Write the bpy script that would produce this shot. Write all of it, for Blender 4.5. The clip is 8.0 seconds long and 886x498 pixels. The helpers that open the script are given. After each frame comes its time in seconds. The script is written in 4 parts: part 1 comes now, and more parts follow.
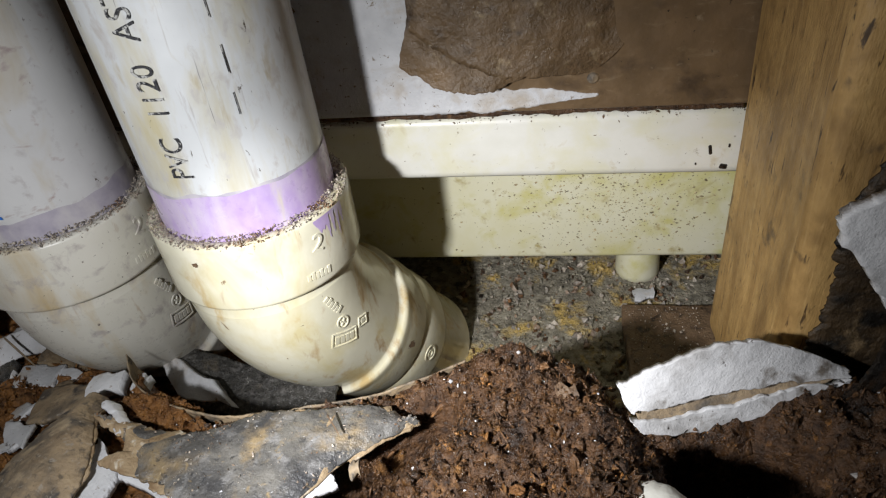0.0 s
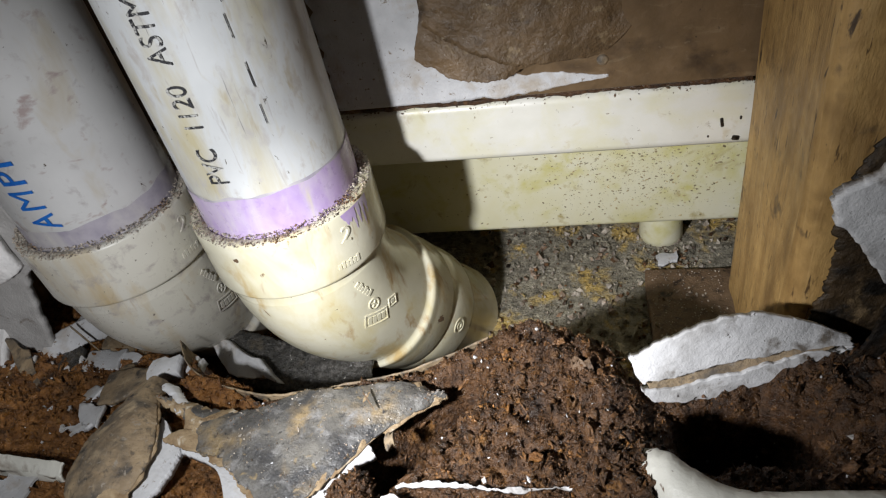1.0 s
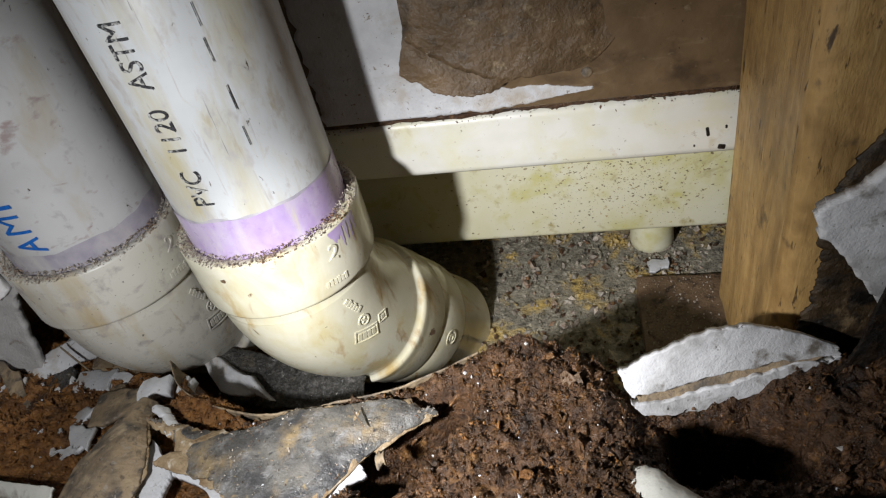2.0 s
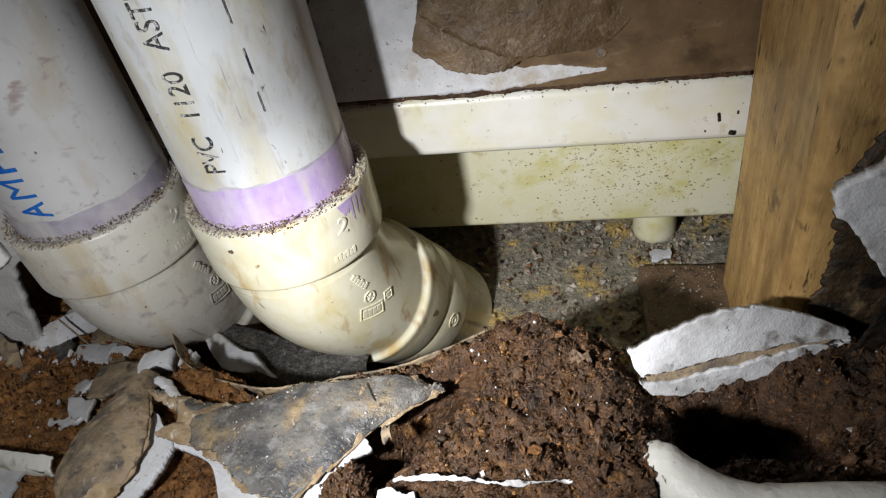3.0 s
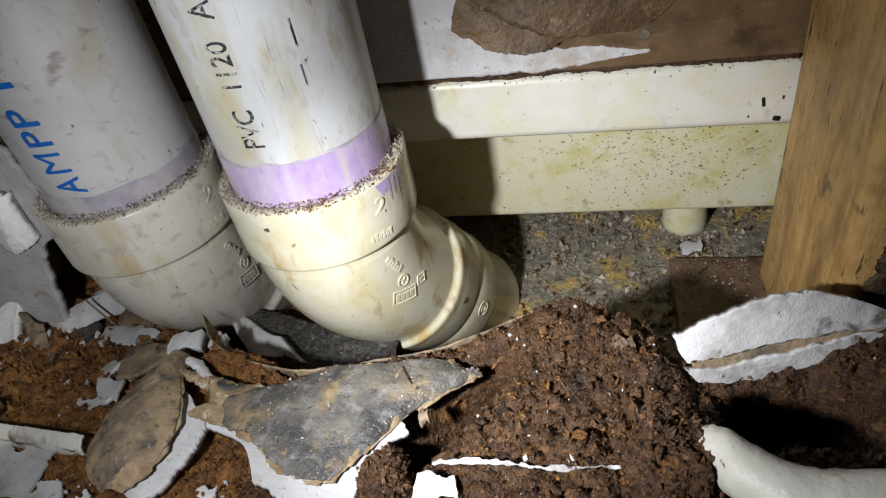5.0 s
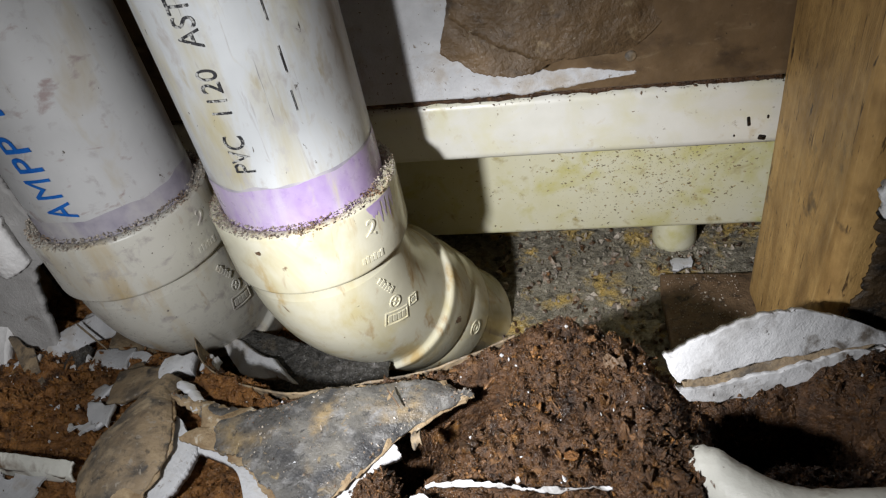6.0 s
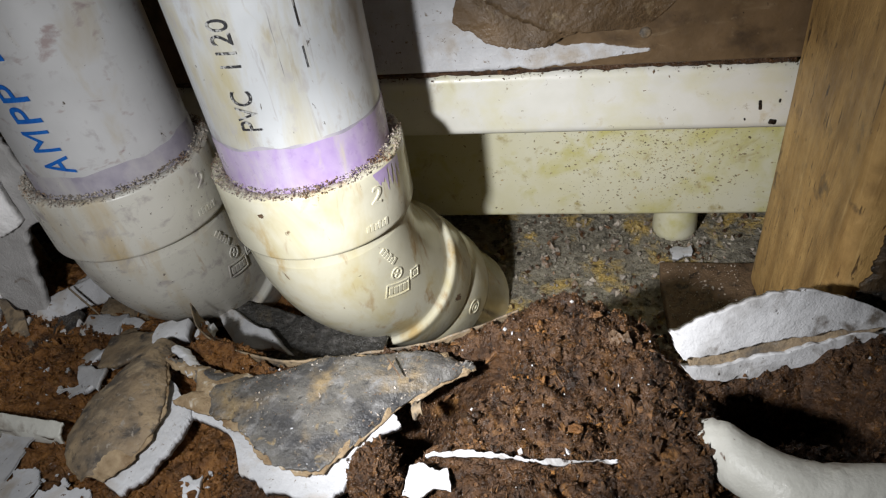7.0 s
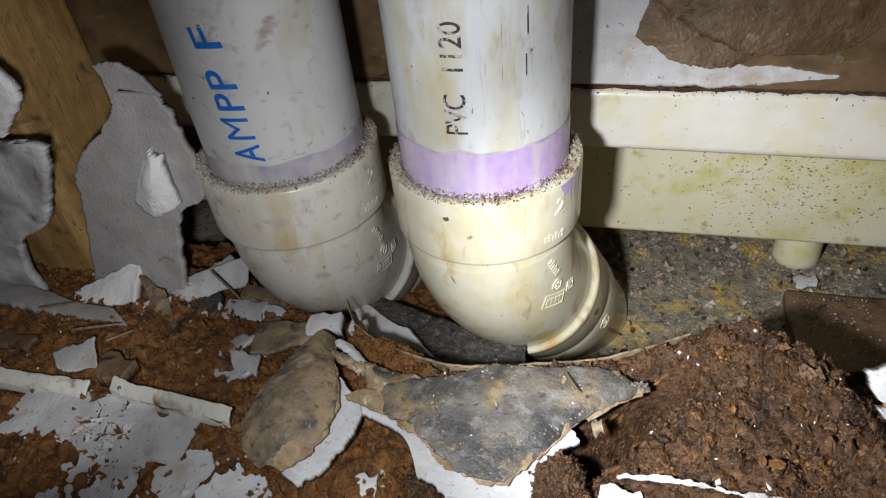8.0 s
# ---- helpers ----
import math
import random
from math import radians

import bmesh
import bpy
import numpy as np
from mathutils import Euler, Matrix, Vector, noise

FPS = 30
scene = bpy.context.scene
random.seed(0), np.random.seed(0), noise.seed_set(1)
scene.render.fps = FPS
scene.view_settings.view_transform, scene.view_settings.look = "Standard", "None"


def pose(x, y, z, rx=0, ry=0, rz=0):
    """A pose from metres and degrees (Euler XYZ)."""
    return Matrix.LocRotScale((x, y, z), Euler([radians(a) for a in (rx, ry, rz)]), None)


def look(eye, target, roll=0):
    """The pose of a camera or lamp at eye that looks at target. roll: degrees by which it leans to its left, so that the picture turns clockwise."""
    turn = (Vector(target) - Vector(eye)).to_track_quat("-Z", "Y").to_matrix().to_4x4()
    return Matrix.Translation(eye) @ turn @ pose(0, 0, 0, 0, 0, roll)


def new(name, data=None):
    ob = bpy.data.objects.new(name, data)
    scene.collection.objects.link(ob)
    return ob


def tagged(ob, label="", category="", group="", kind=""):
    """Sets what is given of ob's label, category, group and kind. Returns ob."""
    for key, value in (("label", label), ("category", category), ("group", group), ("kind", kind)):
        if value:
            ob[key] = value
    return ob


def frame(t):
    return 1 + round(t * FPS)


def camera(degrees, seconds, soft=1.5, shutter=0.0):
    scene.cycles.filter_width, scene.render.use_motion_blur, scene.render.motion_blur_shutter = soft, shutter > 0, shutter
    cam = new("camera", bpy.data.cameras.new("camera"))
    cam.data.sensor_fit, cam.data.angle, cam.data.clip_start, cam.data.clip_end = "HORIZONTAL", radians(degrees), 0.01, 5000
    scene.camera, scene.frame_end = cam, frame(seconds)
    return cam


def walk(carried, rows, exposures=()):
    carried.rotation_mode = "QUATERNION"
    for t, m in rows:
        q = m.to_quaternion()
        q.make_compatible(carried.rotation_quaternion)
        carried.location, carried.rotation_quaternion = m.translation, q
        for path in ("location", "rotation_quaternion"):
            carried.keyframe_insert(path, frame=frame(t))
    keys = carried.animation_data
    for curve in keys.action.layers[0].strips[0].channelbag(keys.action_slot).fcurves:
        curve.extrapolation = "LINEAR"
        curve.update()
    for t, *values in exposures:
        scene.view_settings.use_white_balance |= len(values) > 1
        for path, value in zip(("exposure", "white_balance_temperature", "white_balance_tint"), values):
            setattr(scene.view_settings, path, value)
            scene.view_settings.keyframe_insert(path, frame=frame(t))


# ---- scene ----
cam = camera(69.3, 8.0, soft=1.2)
PATH = [
    (0, (-0.00719, 0.00356, 0.25077), (-0.07844, 0.32082, 0.01780), -8.11),
    (0.5, (0.00497, 0.00133, 0.26527), (-0.09022, 0.29760, 0.01395), -14.80),
    (1, (0.00170, -0.00058, 0.26650), (-0.09280, 0.29664, 0.01604), -13.65),
    (1.5, (0.00513, 0.00334, 0.26959), (-0.08891, 0.30139, 0.01995), -14.88),
    (2.8, (0.00235, 0.00085, 0.26561), (-0.08445, 0.30066, 0.01585), -13.04),
    (3, (-0.00217, -0.00130, 0.26413), (-0.08942, 0.29666, 0.01193), -12.49),
    (3.5, (-0.00667, -0.00232, 0.26263), (-0.09464, 0.29315, 0.00777), -11.70),
    (4, (-0.02079, -0.00833, 0.25772), (-0.10907, 0.28720, 0.00303), -8.99),
    (4.2, (-0.01636, -0.00574, 0.25980), (-0.10631, 0.29176, 0.00800), -9.78),
    (5.3, (-0.01344, -0.00368, 0.25769), (-0.10588, 0.29339, 0.00628), -12.36),
    (5.5, (-0.01690, -0.00505, 0.25770), (-0.10712, 0.29353, 0.00729), -11.75),
    (6, (-0.01221, -0.00303, 0.26051), (-0.10066, 0.30065, 0.01565), -12.18),
    (6.5, (-0.01329, -0.00471, 0.25515), (-0.09696, 0.29757, 0.00691), -10.95),
    (7, (-0.01875, -0.00631, 0.25260), (-0.10071, 0.29617, 0.00402), -9.40),
    (7.5, (-0.04541, -0.00990, 0.25596), (-0.13771, 0.29024, 0.00817), -7.05),
    (8, (-0.06981, -0.01300, 0.26007), (-0.16812, 0.28564, 0.01278), -6.76),
]

walk(cam, [(t, look(eye, target, roll)) for t, eye, target, roll in PATH],
     exposures=[(0, -0.10), (4.2, -0.14), (5.3, -0.20), (7.0, -0.24), (7.5, -0.36), (8.0, -0.26)])

# ---- light: one hand torch (wide beam, bright core) and an added west fill lamp, in a dark closed cavity ----
TORCH = (-0.105, -0.003, 0.230)
lamp = bpy.data.lights.new("torch", "SPOT")
lamp.energy, lamp.color = 1.45, (0.97, 0.98, 1.0)
lamp.spot_size, lamp.spot_blend, lamp.shadow_soft_size = radians(128), 1.0, 0.006
torch = new("torch", lamp)
torch.matrix_world = look(TORCH, (-0.045, 0.20, 0.060))
core = bpy.data.lights.new("torch_core", "SPOT")
core.energy, core.color = 3.6, (0.98, 0.98, 1.0)
core.spot_size, core.spot_blend, core.shadow_soft_size = radians(56), 1.0, 0.006
torch_core = new("torch_core", core)
torch_core.matrix_world = look(TORCH, (-0.015, 0.235, 0.040))
# Added fill lamp, standing in for the torch's later swing to the west.
fill_lamp = bpy.data.lights.new("west_fill", "SPOT")
fill_lamp.energy, fill_lamp.color = 1.35, (0.98, 0.98, 1.0)
fill_lamp.spot_size, fill_lamp.spot_blend, fill_lamp.shadow_soft_size = radians(52), 0.6, 0.006
west_fill = new("west_fill", fill_lamp)
west_fill.matrix_world = look(TORCH, (-0.36, 0.156, 0.112))
world = bpy.data.worlds.new("world")
scene.world = world
world.use_nodes = True
world.node_tree.nodes["Background"].inputs[0].default_value = (0.9, 0.95, 1.0, 1)
world.node_tree.nodes["Background"].inputs[1].default_value = 0.010


# ---- materials ----
def ramp(nt, fac, stops):
    n = nt.nodes.new("ShaderNodeValToRGB")
    el = n.color_ramp.elements
    while len(el) < len(stops):
        el.new(0.5)
    for e, (p, c) in zip(el, stops):
        e.position, e.color = p, (*c, 1) if len(c) == 3 else c
    nt.links.new(fac, n.inputs[0])
    return n.outputs[0]


def noise_of(nt, scale, detail=4.0, rough=0.55, stretch=(1, 1, 1), seed=0.0, warp=0.0):
    tc = nt.nodes.new("ShaderNodeTexCoord")
    mp = nt.nodes.new("ShaderNodeMapping")
    mp.inputs["Scale"].default_value = stretch
    mp.inputs["Location"].default_value = (seed, seed * 0.7, -seed)
    nt.links.new(tc.outputs["Object"], mp.inputs[0])
    n = nt.nodes.new("ShaderNodeTexNoise")
    n.inputs["Scale"].default_value, n.inputs["Detail"].default_value = 3.5 * scale, detail
    n.inputs["Roughness"].default_value, n.inputs["Distortion"].default_value = rough, warp
    nt.links.new(mp.outputs[0], n.inputs[0])
    return n.outputs[0]


def mixed(nt, fac, a, b):
    n = nt.nodes.new("ShaderNodeMix")
    n.data_type = "RGBA"
    for sock, v in ((n.inputs[0], fac), (n.inputs[6], a), (n.inputs[7], b)):
        if hasattr(v, "is_linked"):
            nt.links.new(v, sock)
        elif isinstance(v, float):
            sock.default_value = v
        else:
            sock.default_value = (*v, 1)
    return n.outputs[2]


def material(name, base, layers=(), rough=0.6, rough_var=0.15, bumps=(), metallic=0.0, spec=0.5, island=0.0):
    """base: two colours of a fine noise with its scale; layers: (colour, scale, low, high, stretch, seed) stains over it; bumps: (scale, height in metres, stretch)."""
    m = bpy.data.materials.new(name)
    m.use_nodes = True
    nt = m.node_tree
    bs = nt.nodes["Principled BSDF"]
    a, b, sc = base
    col = ramp(nt, noise_of(nt, sc, 5), [(0.3, a), (0.7, b)])
    for i, (c, s, lo, hi, st, seed) in enumerate(layers):
        f = ramp(nt, noise_of(nt, s, 5, 0.6, st, seed, 0.4), [(lo, (0, 0, 0)), (hi, (1, 1, 1))])
        col = mixed(nt, f, col, c)
    if island:
        geo = nt.nodes.new("ShaderNodeNewGeometry")
        v = ramp(nt, geo.outputs["Random Per Island"], [(0, (1 - island,) * 3), (1, (1 + island,) * 3)])
        n = nt.nodes.new("ShaderNodeMix")
        n.data_type, n.blend_type = "RGBA", "MULTIPLY"
        n.inputs[0].default_value = 1.0
        nt.links.new(col, n.inputs[6])
        nt.links.new(v, n.inputs[7])
        col = n.outputs[2]
    nt.links.new(col, bs.inputs["Base Color"])
    r = ramp(nt, noise_of(nt, 90, 3, seed=3.3), [(0.3, (rough - rough_var,) * 3), (0.7, (min(1, rough + rough_var),) * 3)])
    nt.links.new(r, bs.inputs["Roughness"])
    bs.inputs["Metallic"].default_value = metallic
    bs.inputs["Specular IOR Level"].default_value = spec
    last = None
    for s, h, st in bumps:
        bn = nt.nodes.new("ShaderNodeBump")
        bn.inputs["Distance"].default_value = h
        nt.links.new(noise_of(nt, s, 6, 0.6, st, s * 0.01), bn.inputs["Height"])
        if last:
            nt.links.new(last, bn.inputs["Normal"])
        last = bn.outputs[0]
    if last:
        nt.links.new(last, bs.inputs["Normal"])
    return m


I = (1, 1, 1)
M_PIPE = material("pvc_pipe", ((0.63, 0.65, 0.66), (0.71, 0.73, 0.74), 12), [
    ((0.55, 0.49, 0.30), 16, 0.50, 0.72, (1, 1, 0.25), 1.0), ((0.46, 0.38, 0.22), 30, 0.60, 0.74, (1, 1, 0.3), 5.5),
    ((0.36, 0.32, 0.30), 44, 0.63, 0.74, (1.4, 1.4, 0.16), 7.0), ((0.54, 0.52, 0.50), 55, 0.54, 0.68, (1, 1, 0.6), 48.0), ((0.10, 0.08, 0.06), 95, 0.68, 0.72, (1, 1, 0.6), 4.0), ((0.16, 0.15, 0.15), 60, 0.69, 0.73, (1.6, 1.6, 0.1), 21.0)], 0.36, 0.08, [(14, 0.0002, (1, 1, 0.3))])
M_PIPE_L = material("pvc_pipe_stained", ((0.59, 0.59, 0.59), (0.69, 0.69, 0.69), 12), [
    ((0.52, 0.45, 0.32), 16, 0.54, 0.74, (1, 1, 0.3), 11.0), ((0.42, 0.34, 0.33), 26, 0.59, 0.70, (1, 1, 1.6), 17.0), ((0.50, 0.48, 0.48), 50, 0.58, 0.72, I, 47.0),
    ((0.10, 0.08, 0.06), 95, 0.68, 0.72, (1, 1, 0.6), 14.0)], 0.40, 0.08, [(14, 0.0002, (1, 1, 0.3))])
M_CREAM = material("pvc_fitting", ((0.66, 0.63, 0.47), (0.75, 0.72, 0.58), 10), [
    ((0.62, 0.55, 0.32), 16, 0.47, 0.70, (1, 1, 0.6), 2.0), ((0.56, 0.42, 0.20), 20, 0.56, 0.70, (1, 1, 0.5), 15.0), ((0.42, 0.27, 0.12), 34, 0.58, 0.72, (1, 1, 0.3), 5.0), ((0.22, 0.15, 0.09), 70, 0.69, 0.74, (1, 1, 0.4), 41.0),
    ((0.10, 0.08, 0.05), 110, 0.72, 0.75, I, 9.0)], 0.19, 0.06, [(16, 0.0002, I)])
M_PALE = material("pvc_fitting_pale", ((0.66, 0.64, 0.56), (0.73, 0.71, 0.64), 10), [
    ((0.56, 0.44, 0.25), 14, 0.56, 0.74, (1, 1, 0.25), 8.0), ((0.38, 0.25, 0.13), 34, 0.64, 0.76, (1, 1, 0.2), 6.0), ((0.44, 0.40, 0.38), 36, 0.54, 0.70, I, 46.0), ((0.16, 0.13, 0.11), 130, 0.67, 0.71, I, 52.0),
    ((0.12, 0.09, 0.06), 110, 0.72, 0.75, I, 3.0)], 0.32, 0.08, [(16, 0.0003, I)])
M_PURPLE = material("primer", ((0.46, 0.33, 0.62), (0.56, 0.44, 0.68), 60), [
    ((0.66, 0.61, 0.68), 22, 0.46, 0.70, (1, 1, 0.35), 2.0), ((0.62, 0.56, 0.50), 30, 0.60, 0.74, (1, 1, 0.3), 8.0), ((0.2, 0.12, 0.25), 300, 0.74, 0.8, I, 1.0)], 0.35)
M_PURPLE_PALE = material("primer_pale", ((0.38, 0.35, 0.43), (0.52, 0.49, 0.55), 60), [
    ((0.66, 0.64, 0.62), 16, 0.44, 0.66, (1, 1, 0.4), 2.0)], 0.4)
M_GRIT = material("rim_grit", ((0.32, 0.26, 0.20), (0.62, 0.57, 0.50), 200), [
    ((0.20, 0.11, 0.055), 24, 0.48, 0.64, I, 2.0)], 0.35, 0.2, [(700, 0.0006, I)], island=0.5)
M_INK = material("ink", ((0.02, 0.02, 0.025), (0.05, 0.05, 0.055), 300), [((0.50, 0.50, 0.48), 160, 0.50, 0.58, I, 1.0)], 0.5)
M_BLUE = material("blue_marker", ((0.012, 0.12, 0.52), (0.02, 0.20, 0.68), 200), (), 0.45)
M_BOARD = material("cream_painted_board", ((0.68, 0.67, 0.60), (0.75, 0.74, 0.68), 20), [
    ((0.66, 0.63, 0.42), 11, 0.46, 0.75, I, 3.0), ((0.25, 0.19, 0.10), 60, 0.68, 0.75, (1, 1, 1), 6.0), ((0.55, 0.48, 0.32), 30, 0.62, 0.76, I, 16.0), ((0.16, 0.11, 0.06), 110, 0.68, 0.72, I, 26.0)], 0.36, 0.08, [(60, 0.0001, I)])
M_BOARD_LOW = material("mould_spotted_board", ((0.70, 0.67, 0.45), (0.74, 0.72, 0.56), 14), [
    ((0.60, 0.56, 0.22), 12, 0.5, 0.68, I, 3.0), ((0.45, 0.38, 0.18), 22, 0.60, 0.72, I, 9.0), ((0.17, 0.13, 0.07), 110, 0.68, 0.72, (1, 1, 1.3), 6.0)], 0.36, 0.08, [(60, 0.0001, I)])
M_MOULD = material("mould", ((0.20, 0.155, 0.08), (0.42, 0.35, 0.19), 300), (), 0.6, 0.1, (), island=0.6)
M_BROWN = material("brown_board", ((0.13, 0.085, 0.045), (0.21, 0.138, 0.075), 22), [
    ((0.065, 0.043, 0.027), 13, 0.54, 0.72, (1, 1, 1.5), 5.0), ((0.27, 0.20, 0.12), 34, 0.60, 0.74, (0.5, 1, 1.6), 33.0), ((0.025, 0.018, 0.013), 110, 0.67, 0.71, I, 43.0), ((0.34, 0.27, 0.18), 60, 0.64, 0.8, I, 8.0),
    ((0.03, 0.02, 0.015), 30, 0.70, 0.74, I, 12.0)], 0.42, 0.14, [(50, 0.0005, I)])
M_FLAP = material("torn_brown_paper", ((0.115, 0.075, 0.040), (0.205, 0.134, 0.072), 22), [
    ((0.050, 0.034, 0.022), 20, 0.52, 0.68, I, 5.0), ((0.32, 0.24, 0.14), 36, 0.62, 0.76, I, 8.0), ((0.02, 0.014, 0.010), 70, 0.67, 0.72, I, 3.0), ((0.42, 0.36, 0.27), 150, 0.68, 0.73, I, 13.0)], 0.42, 0.16, [(34, 0.0022, I), (120, 0.0007, I)])
M_BLACKENED = material("mould_blackened_paper", ((0.020, 0.014, 0.009), (0.075, 0.047, 0.022), 34), [
    ((0.24, 0.165, 0.085), 15, 0.58, 0.68, I, 5.0), ((0.010, 0.008, 0.006), 30, 0.52, 0.64, I, 8.0)], 0.5, 0.15, [(60, 0.0014, I), (180, 0.0006, I)])
M_WHITE = material("white_paper_face", ((0.54, 0.545, 0.56), (0.65, 0.655, 0.67), 40), [
    ((0.46, 0.41, 0.35), 18, 0.52, 0.70, I, 14.0), ((0.22, 0.17, 0.12), 60, 0.64, 0.71, I, 4.0), ((0.12, 0.075, 0.04), 190, 0.66, 0.70, I, 24.0)], 0.6, 0.1, [(200, 0.0004, I)])
M_GYPSUM = material("gypsum", ((0.70, 0.69, 0.68), (0.80, 0.79, 0.78), 60), [
    ((0.36, 0.32, 0.28), 26, 0.62, 0.76, I, 2.0), ((0.06, 0.05, 0.04), 70, 0.70, 0.75, I, 9.0)], 0.85, 0.1, [(120, 0.0006, I), (40, 0.001, I)])
M_PLASTER = material("lump_plaster", ((0.60, 0.60, 0.61), (0.72, 0.72, 0.73), 40), [
    ((0.33, 0.32, 0.31), 9, 0.46, 0.62, I, 2.0), ((0.17, 0.145, 0.12), 26, 0.57, 0.70, I, 5.0), ((0.05, 0.04, 0.035), 60, 0.68, 0.72, I, 9.0), ((0.09, 0.075, 0.06), 180, 0.66, 0.70, I, 19.0)], 0.85, 0.1, [(420, 0.00022, I), (110, 0.00028, I), (26, 0.0009, I)])
M_GREY_GYP = material("grey_plasterboard", ((0.33, 0.32, 0.31), (0.43, 0.42, 0.41), 30), [
    ((0.16, 0.13, 0.10), 40, 0.62, 0.74, I, 2.0), ((0.05, 0.04, 0.03), 200, 0.72, 0.77, I, 5.0)], 0.8, 0.1, [(200, 0.0006, I)])
M_WOOD = material("stud_wood", ((0.37, 0.222, 0.078), (0.52, 0.325, 0.120), 45), [
    ((0.30, 0.172, 0.058), 46, 0.46, 0.74, (1, 1, 0.07), 2.0), ((0.56, 0.37, 0.155), 90, 0.56, 0.74, (1, 1, 0.06), 12.0), ((0.09, 0.05, 0.02), 150, 0.63, 0.68, (1, 1, 0.14), 6.0), ((0.20, 0.115, 0.04), 11, 0.52, 0.70, (1, 1, 0.5), 9.0),
    ((0.07, 0.042, 0.02), 75, 0.64, 0.70, (1, 1, 0.35), 31.0), ((0.09, 0.06, 0.035), 22, 0.60, 0.74, I, 4.0)], 0.55, 0.1, [(140, 0.0003, (1, 1, 0.12)), (300, 0.0003, (1, 1, 0.4))])
# The palest layer paints white specks and some of the sheet's sparkle.
M_PAPER = material("mouldy_paper", ((0.085, 0.082, 0.078), (0.185, 0.175, 0.155), 26), [
    ((0.33, 0.245, 0.135), 12, 0.50, 0.66, I, 11.0), ((0.050, 0.050, 0.053), 15, 0.46, 0.64, I, 3.0), ((0.24, 0.235, 0.23), 44, 0.54, 0.70, I, 15.0), ((0.040, 0.040, 0.042), 120, 0.58, 0.70, I, 55.0),
    ((0.30, 0.225, 0.12), 70, 0.60, 0.72, I, 25.0), ((0.62, 0.63, 0.66), 150, 0.685, 0.715, I, 7.0)], 0.34, 0.16, [(46, 0.0012, I), (130, 0.0005, I), (420, 0.00018, I)])
M_PAPER_RIM = material("torn_paper_rim", ((0.26, 0.18, 0.10), (0.44, 0.33, 0.20), 90), [
    ((0.22, 0.14, 0.07), 30, 0.52, 0.68, I, 5.0), ((0.66, 0.60, 0.50), 50, 0.60, 0.72, I, 9.0)], 0.75, 0.1, [(300, 0.0005, I), (90, 0.0006, I)])
M_PAPER_TAN = material("tan_paper", ((0.20, 0.145, 0.090), (0.38, 0.285, 0.175), 30), [
    ((0.10, 0.085, 0.068), 22, 0.46, 0.66, I, 5.0), ((0.060, 0.052, 0.045), 55, 0.54, 0.68, I, 35.0), ((0.30, 0.26, 0.21), 120, 0.60, 0.70, I, 65.0), ((0.46, 0.36, 0.23), 22, 0.58, 0.72, I, 9.0), ((0.10, 0.08, 0.06), 130, 0.62, 0.72, I, 2.0)], 0.62, 0.12, [(46, 0.0012, I), (150, 0.0005, I)])
M_SOIL = material("rotten_wood_soil", ((0.030, 0.015, 0.008), (0.130, 0.064, 0.027), 110), [
    ((0.25, 0.12, 0.036), 30, 0.58, 0.72, I, 2.0), ((0.016, 0.010, 0.007), 18, 0.54, 0.70, I, 6.0),
    ((0.5, 0.45, 0.38), 170, 0.73, 0.75, I, 4.0)], 0.40, 0.25, [(240, 0.0012, I), (90, 0.002, I)])
M_FIBRE = material("rotten_wood_fibre", ((0.10, 0.038, 0.010), (0.34, 0.155, 0.042), 70), [
    ((0.040, 0.02, 0.01), 20, 0.52, 0.7, I, 2.0), ((0.40, 0.25, 0.10), 60, 0.62, 0.76, I, 6.0),
    ((0.6, 0.56, 0.5), 170, 0.72, 0.75, I, 4.0)], 0.46, 0.25, [(240, 0.0012, I), (80, 0.002, I)])
M_CRUMB = material("crumbs", ((0.040, 0.020, 0.010), (0.150, 0.076, 0.032), 160), [
    ((0.30, 0.14, 0.040), 26, 0.57, 0.72, I, 2.0), ((0.018, 0.011, 0.007), 24, 0.54, 0.68, I, 12.0)], 0.32, 0.22, [(260, 0.001, I)], island=0.6)
# Dirt taken near black to carry the hole's shade; also colours paint chips.
M_DARK = material("shaded_dirt_and_chips", ((0.008, 0.006, 0.004), (0.028, 0.018, 0.011), 60), [
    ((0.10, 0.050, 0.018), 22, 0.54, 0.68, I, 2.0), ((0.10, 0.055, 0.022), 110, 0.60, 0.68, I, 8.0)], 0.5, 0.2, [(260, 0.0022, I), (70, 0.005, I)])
M_CONCRETE = material("dirty_floor", ((0.14, 0.128, 0.10), (0.46, 0.42, 0.33), 60), [
    ((0.46, 0.42, 0.33), 9, 0.50, 0.64, I, 25.0), ((0.66, 0.47, 0.16), 15, 0.53, 0.66, I, 5.0), ((0.035, 0.031, 0.027), 24, 0.59, 0.70, I, 8.0), ((0.66, 0.60, 0.46), 55, 0.63, 0.68, I, 45.0),
    ((0.60, 0.57, 0.50), 130, 0.67, 0.71, I, 3.0), ((0.30, 0.16, 0.06), 48, 0.68, 0.73, I, 17.0)], 0.28, 0.2, [(60, 0.0022, I), (160, 0.0016, I), (420, 0.0006, I)])
M_TILE = material("brown_offcut", ((0.12, 0.074, 0.042), (0.20, 0.128, 0.076), 60), [
    ((0.03, 0.02, 0.015), 50, 0.55, 0.7, I, 2.0), ((0.55, 0.5, 0.45), 500, 0.72, 0.75, I, 4.0)], 0.5, 0.2, [(200, 0.0008, I)])
